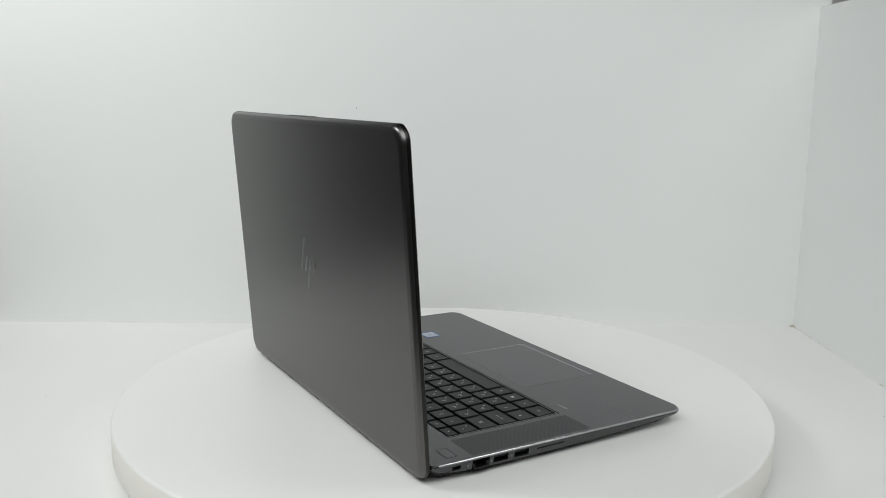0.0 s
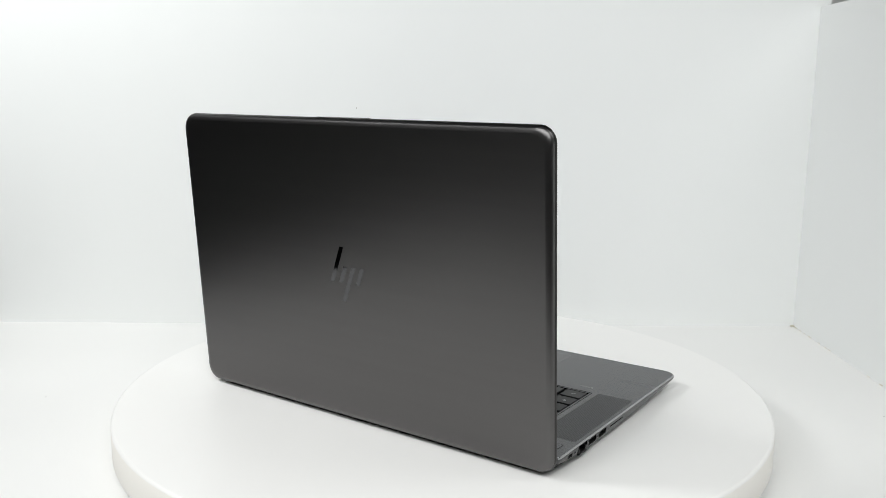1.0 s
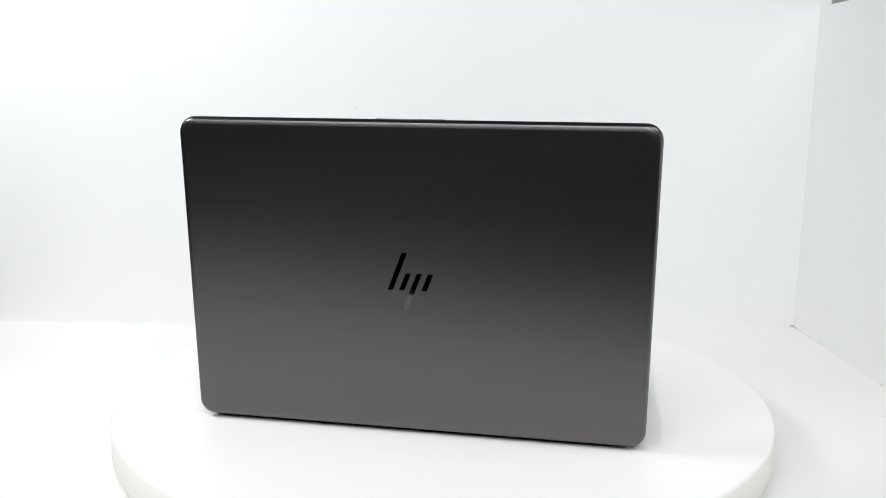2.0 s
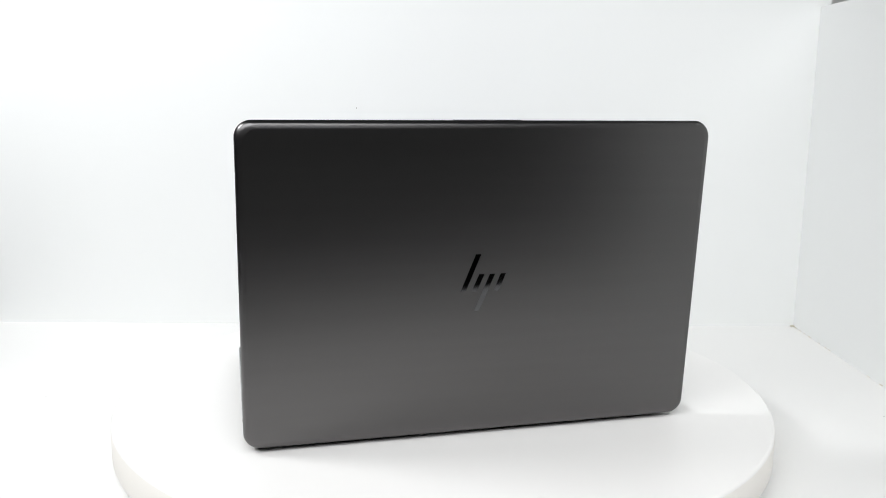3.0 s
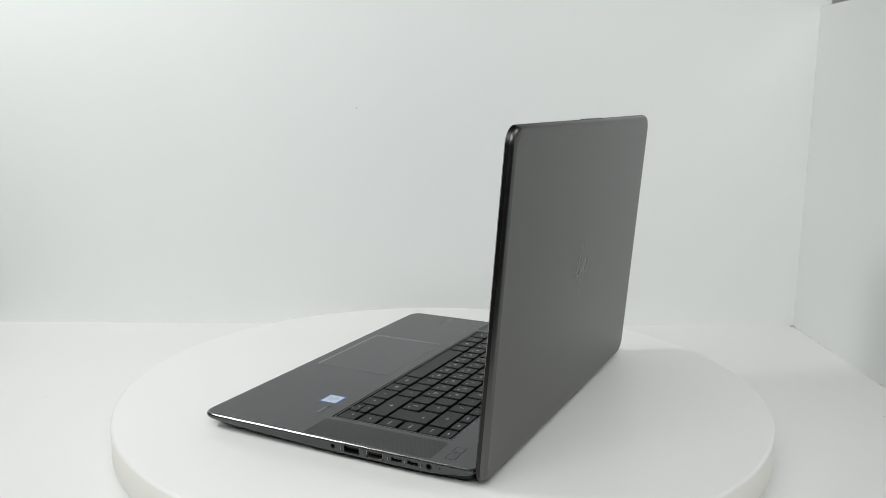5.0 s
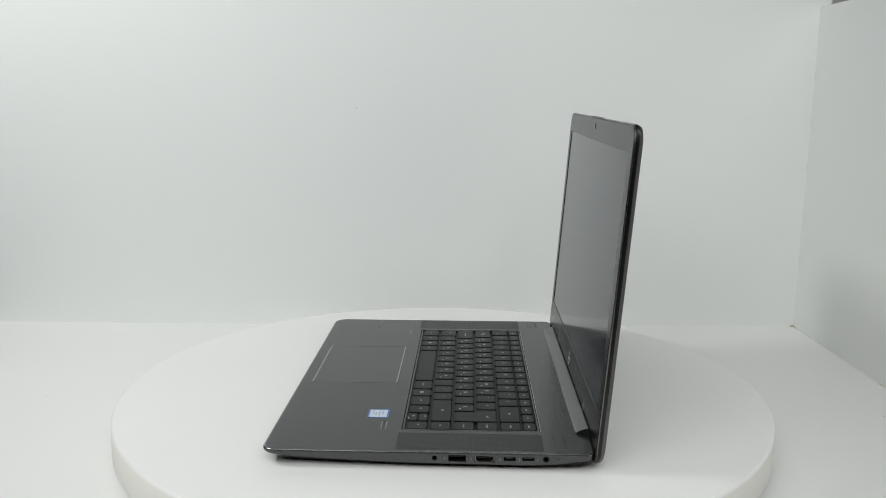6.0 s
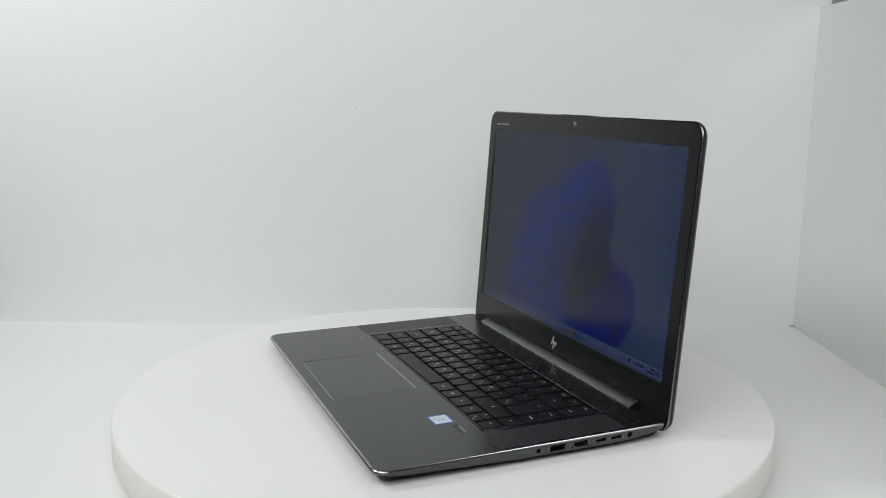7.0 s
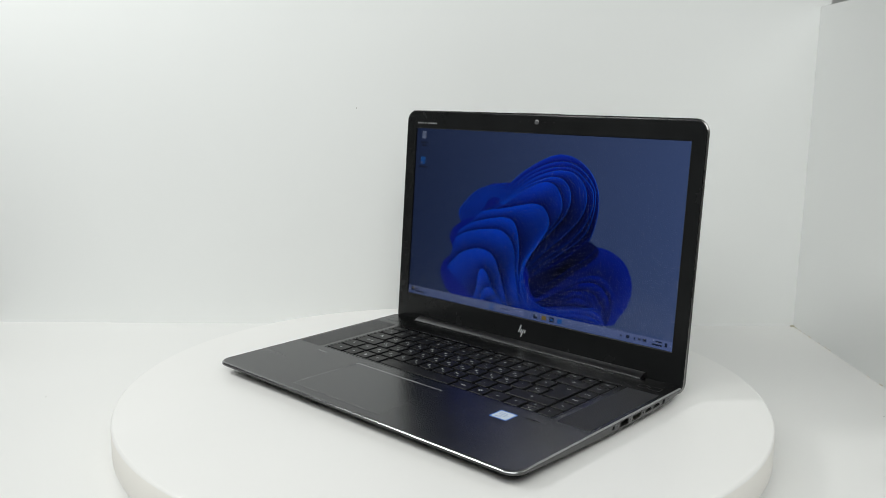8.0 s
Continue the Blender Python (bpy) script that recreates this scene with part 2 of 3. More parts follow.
def booth():
    setting("floor", boxed(-0.615, 0.80, -0.50, 0.50, -0.80, FLOOR_Z, 0.002), FLOOR,
            "glossy white laminate floor of the photo booth", "floor")
    w = setting("wall_back", boxed(-0.635, 0.4990, 0.0, 0.02, FLOOR_Z - 0.003, 0.50, 0.001), WALL,
                "plain white backdrop board standing on the booth floor", "wall")
    w.matrix_basis = Matrix.Translation((0, 0.3475, 0)) @ BACK
    w = setting("wall_right", boxed(0.4845, 0.5045, -0.50, 0.3590, FLOOR_Z - 0.003, 0.3925, 0.0012), WALL,
                "white side board butted against the backdrop", "wall")
    setting("wall_outer", boxed(0.55, 2.30, 1.20, 1.22, -0.80, 1.60, 0.001), OUTER,
            "light grey wall behind the photo booth", "wall")
    # sealant and dirt along the foot of the boards
    bm = bmesh.new()
    rnd = random.Random(4)
    for i in range(15):
        t = rnd.random() ** 1.6
        y = 0.352 - 0.32 * t
        s = 0.0004 + 0.0006 * rnd.random()
        box(bm, 0.4845 - s, 0.4848, y - 0.004 * rnd.random() - 0.001, y + 0.004 * rnd.random() + 0.001, FLOOR_Z + 0.0002, FLOOR_Z + 0.0004 + s, 0.0002, 1)
    setting("trim", bm, SEAM, "yellowed sealant crumbs along the foot of the side board", "trim")
    bm = bmesh.new()
    box(bm, 0.4785, 0.4843, 0.3515, 0.3550, FLOOR_Z + 0.0003, FLOOR_Z + 0.0026, 0.0010, 2)
    setting("trim", bm, SEAM, "yellowed dab of sealant in the booth corner", "trim")


def dark_room():
    """The unlit room in which the booth stands."""
    for name, b in (("wall_north", (-2.5, 2.5, 2.0, 2.1, -0.8, 2.0)), ("wall_south", (-2.5, 2.5, -2.6, -2.5, -0.8, 2.0)),
                    ("wall_west", (-2.6, -2.5, -2.5, 2.0, -0.8, 2.0)), ("wall_east", (2.5, 2.6, -2.5, 2.0, -0.8, 2.0)),
                    ("ceiling", (-2.5, 2.5, -2.5, 2.0, 2.0, 2.1)), ("ground", (-2.6, 2.6, -2.6, 2.1, -0.9, -0.8))):
        setting(name, boxed(*b), ROOM, "dim grey " + name.split("_")[0] + " of the studio room", name.split("_")[0])


def specks():
    for x, y, s in ((0.405, -0.115, 0.0011), (0.452, -0.075, 0.0007), (0.44, 0.02, 0.0006), (-0.41, 0.05, 0.0006)):
        bm = bmesh.new()
        bmesh.ops.create_icosphere(bm, subdivisions=1, radius=s)
        bmesh.ops.scale(bm, vec=(1.6, 0.8, 0.35), verts=bm.verts)
        ob = new("dust_speck", finish("dust_speck", bm, DIRT))
        ob.matrix_basis = pose(x, y, FLOOR_Z + s * 0.3)
        tagged(ob, "tiny grey dust speck lying on the booth floor", "dust speck", "dust specks")

    bm = bmesh.new()
    bmesh.ops.create_icosphere(bm, subdivisions=1, radius=0.0009)
    bmesh.ops.scale(bm, vec=(0.7, 0.5, 1.4), verts=bm.verts)
    ob = new("dust_speck", finish("dust_speck", bm, DIRT))
    ob.matrix_basis = pose(-0.1175, 0.3450, 0.2565)
    tagged(ob, "tiny grey dust speck stuck to the white backdrop", "dust speck", "dust specks")


booth()
dark_room()
specks()

# ---------------------------------------------------------------- turntable


def turntable():
    root = tagged(new("turntable"), "round white rotating display platform on the booth floor", "turntable")
    n, R = 160, 0.3005
    ring = lambda r, z: [(r * math.cos(2 * math.pi * i / n), r * math.sin(2 * math.pi * i / n), z) for i in range(n)]
    bm = bmesh.new()
    loft(bm, [ring(R - 0.0025, -0.030), ring(R - 0.0008, -0.0292), ring(R, -0.0275), ring(R, -0.0022), ring(R - 0.0007, -0.0007), ring(R - 0.0022, 0.0)],
         material_of=lambda k: 1 if k < 3 else 0)
    part("platform", bm, [DISC, DISC_EDGE], root, smooth=True, sharp=40)
    bm = bmesh.new()
    loft(bm, [ring(0.23, FLOOR_Z), ring(0.23, -0.0301)])
    part("base", bm, ROOM, root, "dark low base under the platform")
    return root


table = turntable()
table.matrix_basis = pose(0, 0, 0)

# ---------------------------------------------------------------- laptop
X0 = 0.0027           # the laptop stands this far off the turntable's axis
HW = 0.1875           # half width
FRONT, REAR = -0.1318, 0.1188


def deck_z(y):
    return 0.0133 + 0.0014 * (y - FRONT) / (REAR - FRONT)


DECK = Matrix.Translation((X0, 0, 0))
SLOPE = math.atan(0.0014 / (REAR - FRONT))


def on_deck(x, y, lift=0.0):
    """Pose on the deck's slightly sloping top."""
    return Matrix.Translation((X0 + x, y, deck_z(y) + lift)) @ Matrix.Rotation(SLOPE, 4, "X")


def chassis(root):
    bm = bmesh.new()

    def ring(inset, z, front_extra=0.0, deck=False):
        pts = rounded(-HW + inset, HW - inset, FRONT + inset + front_extra, REAR - inset, max(0.012 - inset * 0.3, 0.003), 8, max(0.006 - inset * 0.3, 0.002))
        # the sides get points of their own, so that the underside can curve up towards both ends
        full = []
        for (xa, ya), (xb, yb) in zip(pts, pts[1:] + pts[:1]):
            full.append((xa, ya))
            if abs(yb - ya) > 0.05:
                full += [(xa + (xb - xa) * k / 24, ya + (yb - ya) * k / 24) for k in range(1, 24)]

        def sweep(y):
            fore, aft = max(0.0, -y - 0.01) / 0.12, max(0.0, (y - 0.070) / (REAR - 0.070))
            return (0.0044 if inset < 0.005 else 0.0030) * fore ** 1.3 + (0.0056 * aft ** 1.6 if inset < 0.005 else 0.002 * aft)

        return [(x, y, deck_z(y) + z if deck else z + sweep(y)) for x, y in full]

    loft(bm, [ring(0.014, 0.0013, 0.016), ring(0.0066, 0.0017, 0.007), ring(0.0030, 0.0036, 0.003), ring(0.0010, 0.0052), ring(0.0001, -0.0028, 0, True),
              ring(0.0, -0.0013, 0, True), ring(0.0003, -0.0005, 0.0003, True), ring(0.0009, 0.0, 0.0008, True)],
         material_of=lambda k: 1 if k > 4 else 2 if k < 2 else 0)
    me = finish("chassis", bm, [METAL, EDGE, UNDER], True, 30)
    cut = bmesh.new()
    # keyboard well, touchpad pocket, hinge notch
    box(cut, -0.1462, 0.1462, -0.0288, 0.0815, 0.0118, 0.03)
    for x0, x1, y0, y1, d in ((-0.0802, 0.0350, -0.1206, -0.0411, 0.0006), (0.1277, 0.1446, -0.0458, -0.0412, 0.0008)):
        z = min(deck_z(y0), deck_z(y1)) - d
        box(cut, x0, x1, y0, y1, z, 0.03)
    box(cut, -0.1500, 0.1500, 0.1085, 0.13, 0.0062, 0.03)
    # ports
    for y, w, h, z in ((0.0163, 0.0132, 0.0054, 0.0093), (0.0368, 0.0150, 0.0056, 0.0092), (0.0555, 0.0090, 0.0031, 0.0097), (0.0694, 0.0090, 0.0031, 0.0099)):
        box(cut, HW - 0.008, HW + 0.01, y - w / 2, y + w / 2, z - h / 2, z + h / 2)
    for y, r, z in ((-0.0006, 0.0021, 0.0092), (0.0825, 0.0026, 0.0099), (0.0915, 0.0006, 0.0103)):
        disc(cut, y, z, r, HW - 0.006, HW + 0.01, 20, "x")
    for y, w, h, z in ((0.0975, 0.0072, 0.0032, 0.0098), (0.0765, 0.0150, 0.0076, 0.0090), (0.0587, 0.0132, 0.0054, 0.0094), (0.0396, 0.0132, 0.0054, 0.0093), (0.012, 0.026, 0.0011, 0.0098)):
        box(cut, -HW - 0.01, -HW + 0.008, y - w / 2, y + w / 2, z - h / 2, z + h / 2)
    me = carve(me, cut)
    me.name = "chassis"
    for f in me.polygons:
        f.use_smooth = abs(f.normal.z) < 0.995 and abs(f.normal.x) < 0.9
    ob = new("chassis", me)
    ob.parent, ob.matrix_basis = root, DECK
    tagged(ob, "dark grey anodised aluminium base with polished edge")
    # rubber feet
    for x, y in ((-0.13, 0.09), (0.13, 0.09)):
        part("rubber_foot", boxed(x - 0.03, x + 0.03, y - 0.004, y + 0.004, 0.0, 0.0028, 0.0008), GASKET, root, at=DECK)
    part("rubber_foot", boxed(-0.12, 0.12, -0.082, -0.074, 0.0, 0.0056, 0.0008), GASKET, root, at=DECK)
    # grey frame round the key block, behind a narrow dark groove
    bm = bmesh.new()
    rects = [(0.1454, -0.0279, 0.0809), (0.1440, -0.0266, 0.0796)]
    ring = lambda k, dz: [(x, y, deck_z(y) + dz) for x, y in rounded(-rects[k][0], rects[k][0], rects[k][1], rects[k][2], 0.0010, 3)]
    loft(bm, [ring(0, -0.0016), ring(0, -0.00015), ring(1, -0.00015), ring(1, -0.0016)], False, False)
    part("keyboard_frame", bm, METAL, root, "narrow dark grey frame round the keys", at=DECK)
    # well floor
    part("keyboard_tray", boxed(-0.1460, 0.1460, -0.0286, 0.0813, 0.0112, 0.01195), WELL, root, "deck-metal keyboard tray, coloured darker for the shade between keys", at=DECK)


def ports(root):
    inner = lambda y, w, h, z, side: (side * (HW - 0.0075), side * (HW - 0.0012), y - w / 2, y + w / 2, z - h / 2, z + h / 2)

    def liner(name, y, w, h, z, side, label):
        x0, x1, y0, y1, z0, z1 = inner(y, w, h, z, side)
        t = 0.0003
        bm = bmesh.new()
        a, b = min(x0, x1), max(x0, x1)
        box(bm, a, b, y0 + 0.00005, y0 + t, z0, z1)
        box(bm, a, b, y1 - t, y1 - 0.00005, z0, z1)
        box(bm, a, b, y0 + t, y1 - t, z0 + 0.00005, z0 + t)
        box(bm, a, b, y0 + t, y1 - t, z1 - t, z1 - 0.00005)
        m = a if side > 0 else b - 0.0005
        box(bm, m, m + 0.0005, y0 + t, y1 - t, z0 + t, z1 - t)
        p = part(name, bm, BLACK, root, label, at=DECK)
        return p

    def tongue(p, y, w, z, t, side, material):
        x0, x1 = sorted((side * (HW - 0.0070), side * (HW - 0.0022)))
        part("tongue", boxed(x0, x1, y - w / 2, y + w / 2, z - t / 2, z + t / 2, 0.0001, 1), material, p)

    for y, z in ((0.0163, 0.0093),):
        p = liner("usb_port", y, 0.0132, 0.0054, z, 1, "black rectangular data port")
        tongue(p, y, 0.0105, z + 0.0010, 0.0016, 1, KEY)
    p = liner("video_port", 0.0368, 0.0150, 0.0056, 0.0092, 1, "wide video port with metal shell")
    tongue(p, 0.0368, 0.0108, 0.0096, 0.0012, 1, KEY)
    bm = bmesh.new()
    hexa = lambda k, x: [(x, 0.0368 + a * k, 0.0092 + b * k) for a, b in ((-0.0072, 0.0025), (0.0072, 0.0025), (0.0072, -0.0007), (0.0052, -0.0025), (-0.0052, -0.0025), (-0.0072, -0.0007))]
    loft(bm, [hexa(1.0, HW - 0.0060), hexa(1.0, HW - 0.0004), hexa(0.93, HW - 0.0004), hexa(0.93, HW - 0.0060)], False, False)
    part("metal_shell", bm, CONTACT, p, "thin metal shell")
    for y, z in ((0.0555, 0.0097), (0.0694, 0.0099)):
        p = liner("usb_c_port", y, 0.0090, 0.0031, z, 1, "small oval data port")
        tongue(p, y, 0.0064, z, 0.0007, 1, SYMBOL)
    for y, z in ((0.0587, 0.0094), (0.0396, 0.0093)):
        p = liner("usb_port", y, 0.0132, 0.0054, z, -1, "black rectangular data port")
        tongue(p, y, 0.0105, z + 0.0010, 0.0016, -1, KEY)
    p = liner("network_port", 0.0765, 0.0150, 0.0076, 0.0090, -1, "black network socket with drop jaw")
    part("jaw", boxed(-HW - 0.0003, -HW + 0.0030, 0.0700, 0.0830, 0.0048, 0.0066, 0.0004, 1), KEY, p)
    for s in (-1, 1):
        part("jaw_side", boxed(-HW + 0.0002, -HW + 0.0030, 0.0765 + s * 0.0060 - 0.0013, 0.0765 + s * 0.0060 + 0.0013, 0.0066, 0.0098, 0.0003, 1), KEY, p)
    liner("lock_slot", 0.0975, 0.0072, 0.0032, 0.0098, -1, "small black lock slot")
    part("card_slot", boxed(-HW + 0.0010, -HW + 0.0016, -0.0008, 0.0248, 0.0094, 0.0102), BLACK, root, "thin black card slot", at=DECK)
    for y, r, z, nm in ((-0.0006, 0.0021, 0.0092, "audio_jack"), (0.0825, 0.0026, 0.0099, "power_jack")):
        bm = bmesh.new()
        n = 20
        ring = lambda rr, x: [(x, y + rr * math.cos(2 * math.pi * i / n), z + rr * math.sin(2 * math.pi * i / n)) for i in range(n)]
        loft(bm, [ring(r * 0.98, HW - 0.0055), ring(r * 0.98, HW - 0.0004), ring(r * 0.72, HW - 0.0004), ring(r * 0.72, HW - 0.0055)], False, False)
        loft(bm, [ring(r * 0.7, HW - 0.0055), ring(r * 0.7, HW - 0.0050)])
        part(nm, bm, BLACK, root, "round black socket", at=DECK)
    # printed port symbols as short bars
    for y, side in ((0.0068, 1), (0.0268, 1), (0.0482, 1), (0.0628, 1), (0.0762, 1), (0.0880, -1), (0.0672, -1), (0.0490, -1)):
        x0, x1 = sorted((side * (HW - 0.0004), side * (HW + 0.00006)))
        part("port_symbol", boxed(x0, x1, y - 0.0004, y + 0.0004, 0.0082, 0.0103), SYMBOL, root, at=DECK)


KEY_UNIT, ROWS_Y = 0.2886 / 16, (0.0688, 0.0505, 0.0316, 0.0127, -0.0062, -0.0251)


def key_mesh(w, h):
    bm = bmesh.new()
    z0, z1, c = 0.0, 0.00175, 0.0009

    def oct_ring(i, z):
        a, b, k = w / 2 - i, h / 2 - i, c
        return [(a, -b + k, z), (a, b - k, z), (a - k, b, z), (-a + k, b, z), (-a, b - k, z), (-a, -b + k, z), (-a + k, -b, z), (a - k, -b, z)]
    loft(bm, [oct_ring(0, z0), oct_ring(0.00005, z1 - 0.00045), oct_ring(0.00045, z1)], cap_first=False)
    return finish("key", bm, KEY)


def keyboard(root):
    u, gap = KEY_UNIT, 0.0029
    hF, hK = 0.0096, 0.0164
    legends = [
        (["esc"] + ["f%d" % i for i in range(1, 13)] + ["impr", "ins", "supr"], [1] * 16),
        (["\u00ba"] + list("1234567890") + ["'", "\u00a1", "\u2190", "inicio"], [1] * 13 + [2, 1]),
        (["\u21b9"] + list("QWERTYUIOP") + ["`", "+", None, "re p\u00e1g"], [1.5] + [1] * 12 + [1.5, 1]),
        (["bloq may"] + list("ASDFGHJKL\u00d1") + ["\u00b4", "\u00c7", None, "av p\u00e1g"], [1.75] + [1] * 12 + [1.25, 1]),
        (["\u2191", "<"] + list("ZXCVBNM") + [",", ".", "-", "\u2191", "fin"], [1.25] + [1] * 11 + [2.75, 1]),
        (["ctrl", "fn", "\u229e", "alt", "", "alt gr", "\u25a4", "ctrl", "<", "up", ">"], [1.25, 1, 1, 1, 5.25, 1.25, 1, 1.25, 1, 1, 1]),
    ]
    cache, texts = {}, {}

    def put(x, y, w, h, text):
        k = (round(w, 5), round(h, 5))
        if k not in cache:
            cache[k] = key_mesh(w, h)
        ob = new("key", cache[k])
        ob.parent = root
        ob.matrix_basis = Matrix.Translation((X0 + x, y, 0.01195 + (deck_z(y) - 0.0137))) @ Matrix.Rotation(SLOPE, 4, "X")
        if text:
            if text == "\u229e" or text == "\u25a4":
                bm = bmesh.new()
                s = 0.0015
                if text == "\u229e":
                    for i in (-1, 1):
                        for j in (-1, 1):
                            box(bm, i * s * 0.55 - s * 0.48, i * s * 0.55 + s * 0.48, j * s * 0.55 - s * 0.48, j * s * 0.55 + s * 0.48, 0, 0.00004)
                else:
                    for j in (-1.4, -0.5, 0.5, 1.4):
                        box(bm, -s, s, j * s * 0.7 - 0.0002, j * s * 0.7 + 0.0002, 0, 0.00004)
                    for i in (-1, 1):
                        box(bm, i * s - 0.0002, i * s + 0.0002, -s * 1.1, s * 1.1, 0, 0.00004)
                part("legend", bm, LEGEND, ob, at=pose(0, 0, 0.00177))
            else:
                if text not in texts:
                    texts[text] = lettering(text, 0.0048 if len(text) == 1 else 0.0026)
                lg = new("legend", texts[text])
                lg.parent = ob
                single = len(text) == 1 and w < 0.02
                lg.matrix_basis = pose(-0.0014 if single else 0, 0.0008 if single else 0, 0.00180)
                if single and text.isalpha():
                    # small secondary print
                    part("legend", boxed(0.0022, 0.0042, -0.0040, -0.0030, 0, 0.00004), LEGEND, ob, at=pose(0, 0, 0.00177))
        return ob

    for r, (names, widths) in enumerate(legends):
        x = -8 * u
        y0 = ROWS_Y[r]
        h = hF if r == 0 else hK
        for text, w in zip(names, widths):
            cx = x + w * u / 2
            if text == "up":
                put(cx, y0 + h * 0.755, w * u - gap, h * 0.47, "^")
                put(cx, y0 + h * 0.235, w * u - gap, h * 0.47, "v")
            elif text is not None:
                put(cx, y0 + h / 2, w * u - gap, h, text)
            x += w * u
    # L-shaped return key over two rows
    xa, xb, xr = 5.5 * u + gap / 2 + 0 * u, 5.75 * u + gap / 2, 7 * u - gap / 2
    yt, ym, yb = ROWS_Y[2] + hK, ROWS_Y[2], ROWS_Y[3]
    outline = lambda i: [(xb + i, yb + i), (xr - i, yb + i), (xr - i, yt - i), (xa + i, yt - i), (xa + i, ym + i), (xb + i, ym + i)]
    z = 0.01195 + deck_z((yt + yb) / 2) - 0.0137
    bm = bmesh.new()
    loft(bm, [[(X0 + a, b, z) for a, b in outline(0)], [(X0 + a, b, z + 0.0013) for a, b in outline(0.00005)], [(X0 + a, b, z + 0.00175) for a, b in outline(0.00045)]], cap_first=False)
    k = part("key", bm, KEY, root, "large L-shaped return key")
    lg = new("legend", lettering("\u21b5", 0.0048))
    lg.parent, lg.matrix_basis = k, pose(X0 + (xb + xr) / 2, (yt + ym) / 2, z + 0.0018)


def deck_details(root):
    # touchpad: sunk plate in a polished bevelled frame
    x0, x1, y0, y1 = -0.0800, 0.0348, -0.1204, -0.0413
    cx, cy = (x0 + x1) / 2, (y0 + y1) / 2
    w, h = (x1 - x0) / 2, (y1 - y0) / 2
    pad = part("touchpad", slab(-w + 0.0006, w - 0.0006, -h + 0.0006, h - 0.0006, -0.0005, -0.00022, 0.0010, 0.0001), PAD, root,
               "smooth dark grey touchpad", at=on_deck(cx, cy))
    bm = bmesh.new()
    ring = lambda i, z: [(x, y, z) for x, y in rounded(-w + i, w - i, -h + i, h - i, 0.0014, 4)]
    loft(bm, [ring(0.0, -0.0005), ring(0.0, 0.00012), ring(0.0003, 0.00012), ring(0.0013, -0.0003)], False, False)
    part("touchpad_bevel", bm, EDGE, pad, "polished bevel round the touchpad")
    # narrow bright line along the back of the keyboard well, dark line in front
    bm = boxed(-0.1462, 0.1462, -0.0002, 0.00035, -0.0004, 0.00012, 0.00008, 1)
    part("well_edge", bm, EDGE, root, "polished line behind the keyboard", at=on_deck(0, 0.0817))
    # speaker grilles
    for s in (-1, 1):
        bm = slab(-0.0160, 0.0160, -0.0560, 0.0560, -0.0003, 0.00007, 0.0012, 0.00004)
        part("speaker_grille", bm, GRILLE, root, "finely perforated speaker grille", at=on_deck(s * 0.1672, 0.0255))
    # sticker
    st = part("sticker", slab(-0.0092, 0.0092, -0.0086, 0.0086, 0.0, 0.00012, 0.0010), STICKER_BLUE, root, "square white sticker with blue border", at=on_deck(0.1117, -0.0503, 0.00002))
    part("sticker_field", slab(-0.0078, 0.0078, -0.0072, 0.0072, 0.00013, 0.00016, 0.0006), STICKER, st, "pale sticker field")
    for y, a, b in ((0.0035, -0.005, 0.002), (0.0008, -0.005, 0.005), (-0.002, -0.003, 0.004), (-0.0045, -0.006, 0.001)):
        part("print_bar", boxed(a, b, y - 0.0007, y + 0.0007, 0.00016, 0.00019), STICKER_INK, st)
    # fingerprint reader
    fp = part("fingerprint_reader", slab(-0.0080, 0.0080, -0.0020, 0.0020, -0.0008, -0.0002, 0.0006), READER, root, "narrow black fingerprint reader", at=on_deck(0.1361, -0.0435))
    bm = bmesh.new()
    ring = lambda i, z: [(x, y, z) for x, y in rounded(-0.0083 + i, 0.0083 - i, -0.0022 + i, 0.0022 - i, 0.0006, 3)]
    loft(bm, [ring(0, -0.0004), ring(0, 0.00006), ring(0.0007, -0.0002)], False, False)
    part("reader_frame", bm, EDGE, fp, "thin metal frame")
    # small emblem as plain bars
    em = part("emblem", boxed(-0.0070, -0.0048, -0.0011, 0.0011, 0, 0.00008), PRINT, root, "small silver printed emblem", at=on_deck(-0.1340, -0.0405, 0.00002))
    for i in range(4):
        part("print_bar", boxed(-0.0040 + i * 0.0026, -0.0022 + i * 0.0026, -0.0007, 0.0007, 0, 0.00006), PRINT, em)
    # buttons behind the keyboard
    def button(x, y, w, h):
        b = part("button", slab(-w / 2, w / 2, -h / 2, h / 2, -0.0002, 0.00010, 0.0014, 0.00006), METAL, root, "flat rounded deck button", at=on_deck(x, y))
        bm = bmesh.new()
        ring = lambda i, z: [(px, py, z) for px, py in rounded(-w / 2 - i, w / 2 + i, -h / 2 - i, h / 2 + i, 0.0016, 4)]
        loft(bm, [ring(0.0006, 0.00003), ring(0.0, 0.00003)], False, False)
        part("button_gap", bm, BLACK, b)
    button(-0.1705, 0.0965, 0.0155, 0.0085)
    button(0.1600, 0.0945, 0.0085, 0.0075)
    button(0.1722, 0.0945, 0.0105, 0.0075)


LID_LEN = 0.2545
LID_AT = Matrix.Translation((X0, 0.11875, 0.0035)) @ Matrix.Rotation(radians(-4.05), 4, "X")


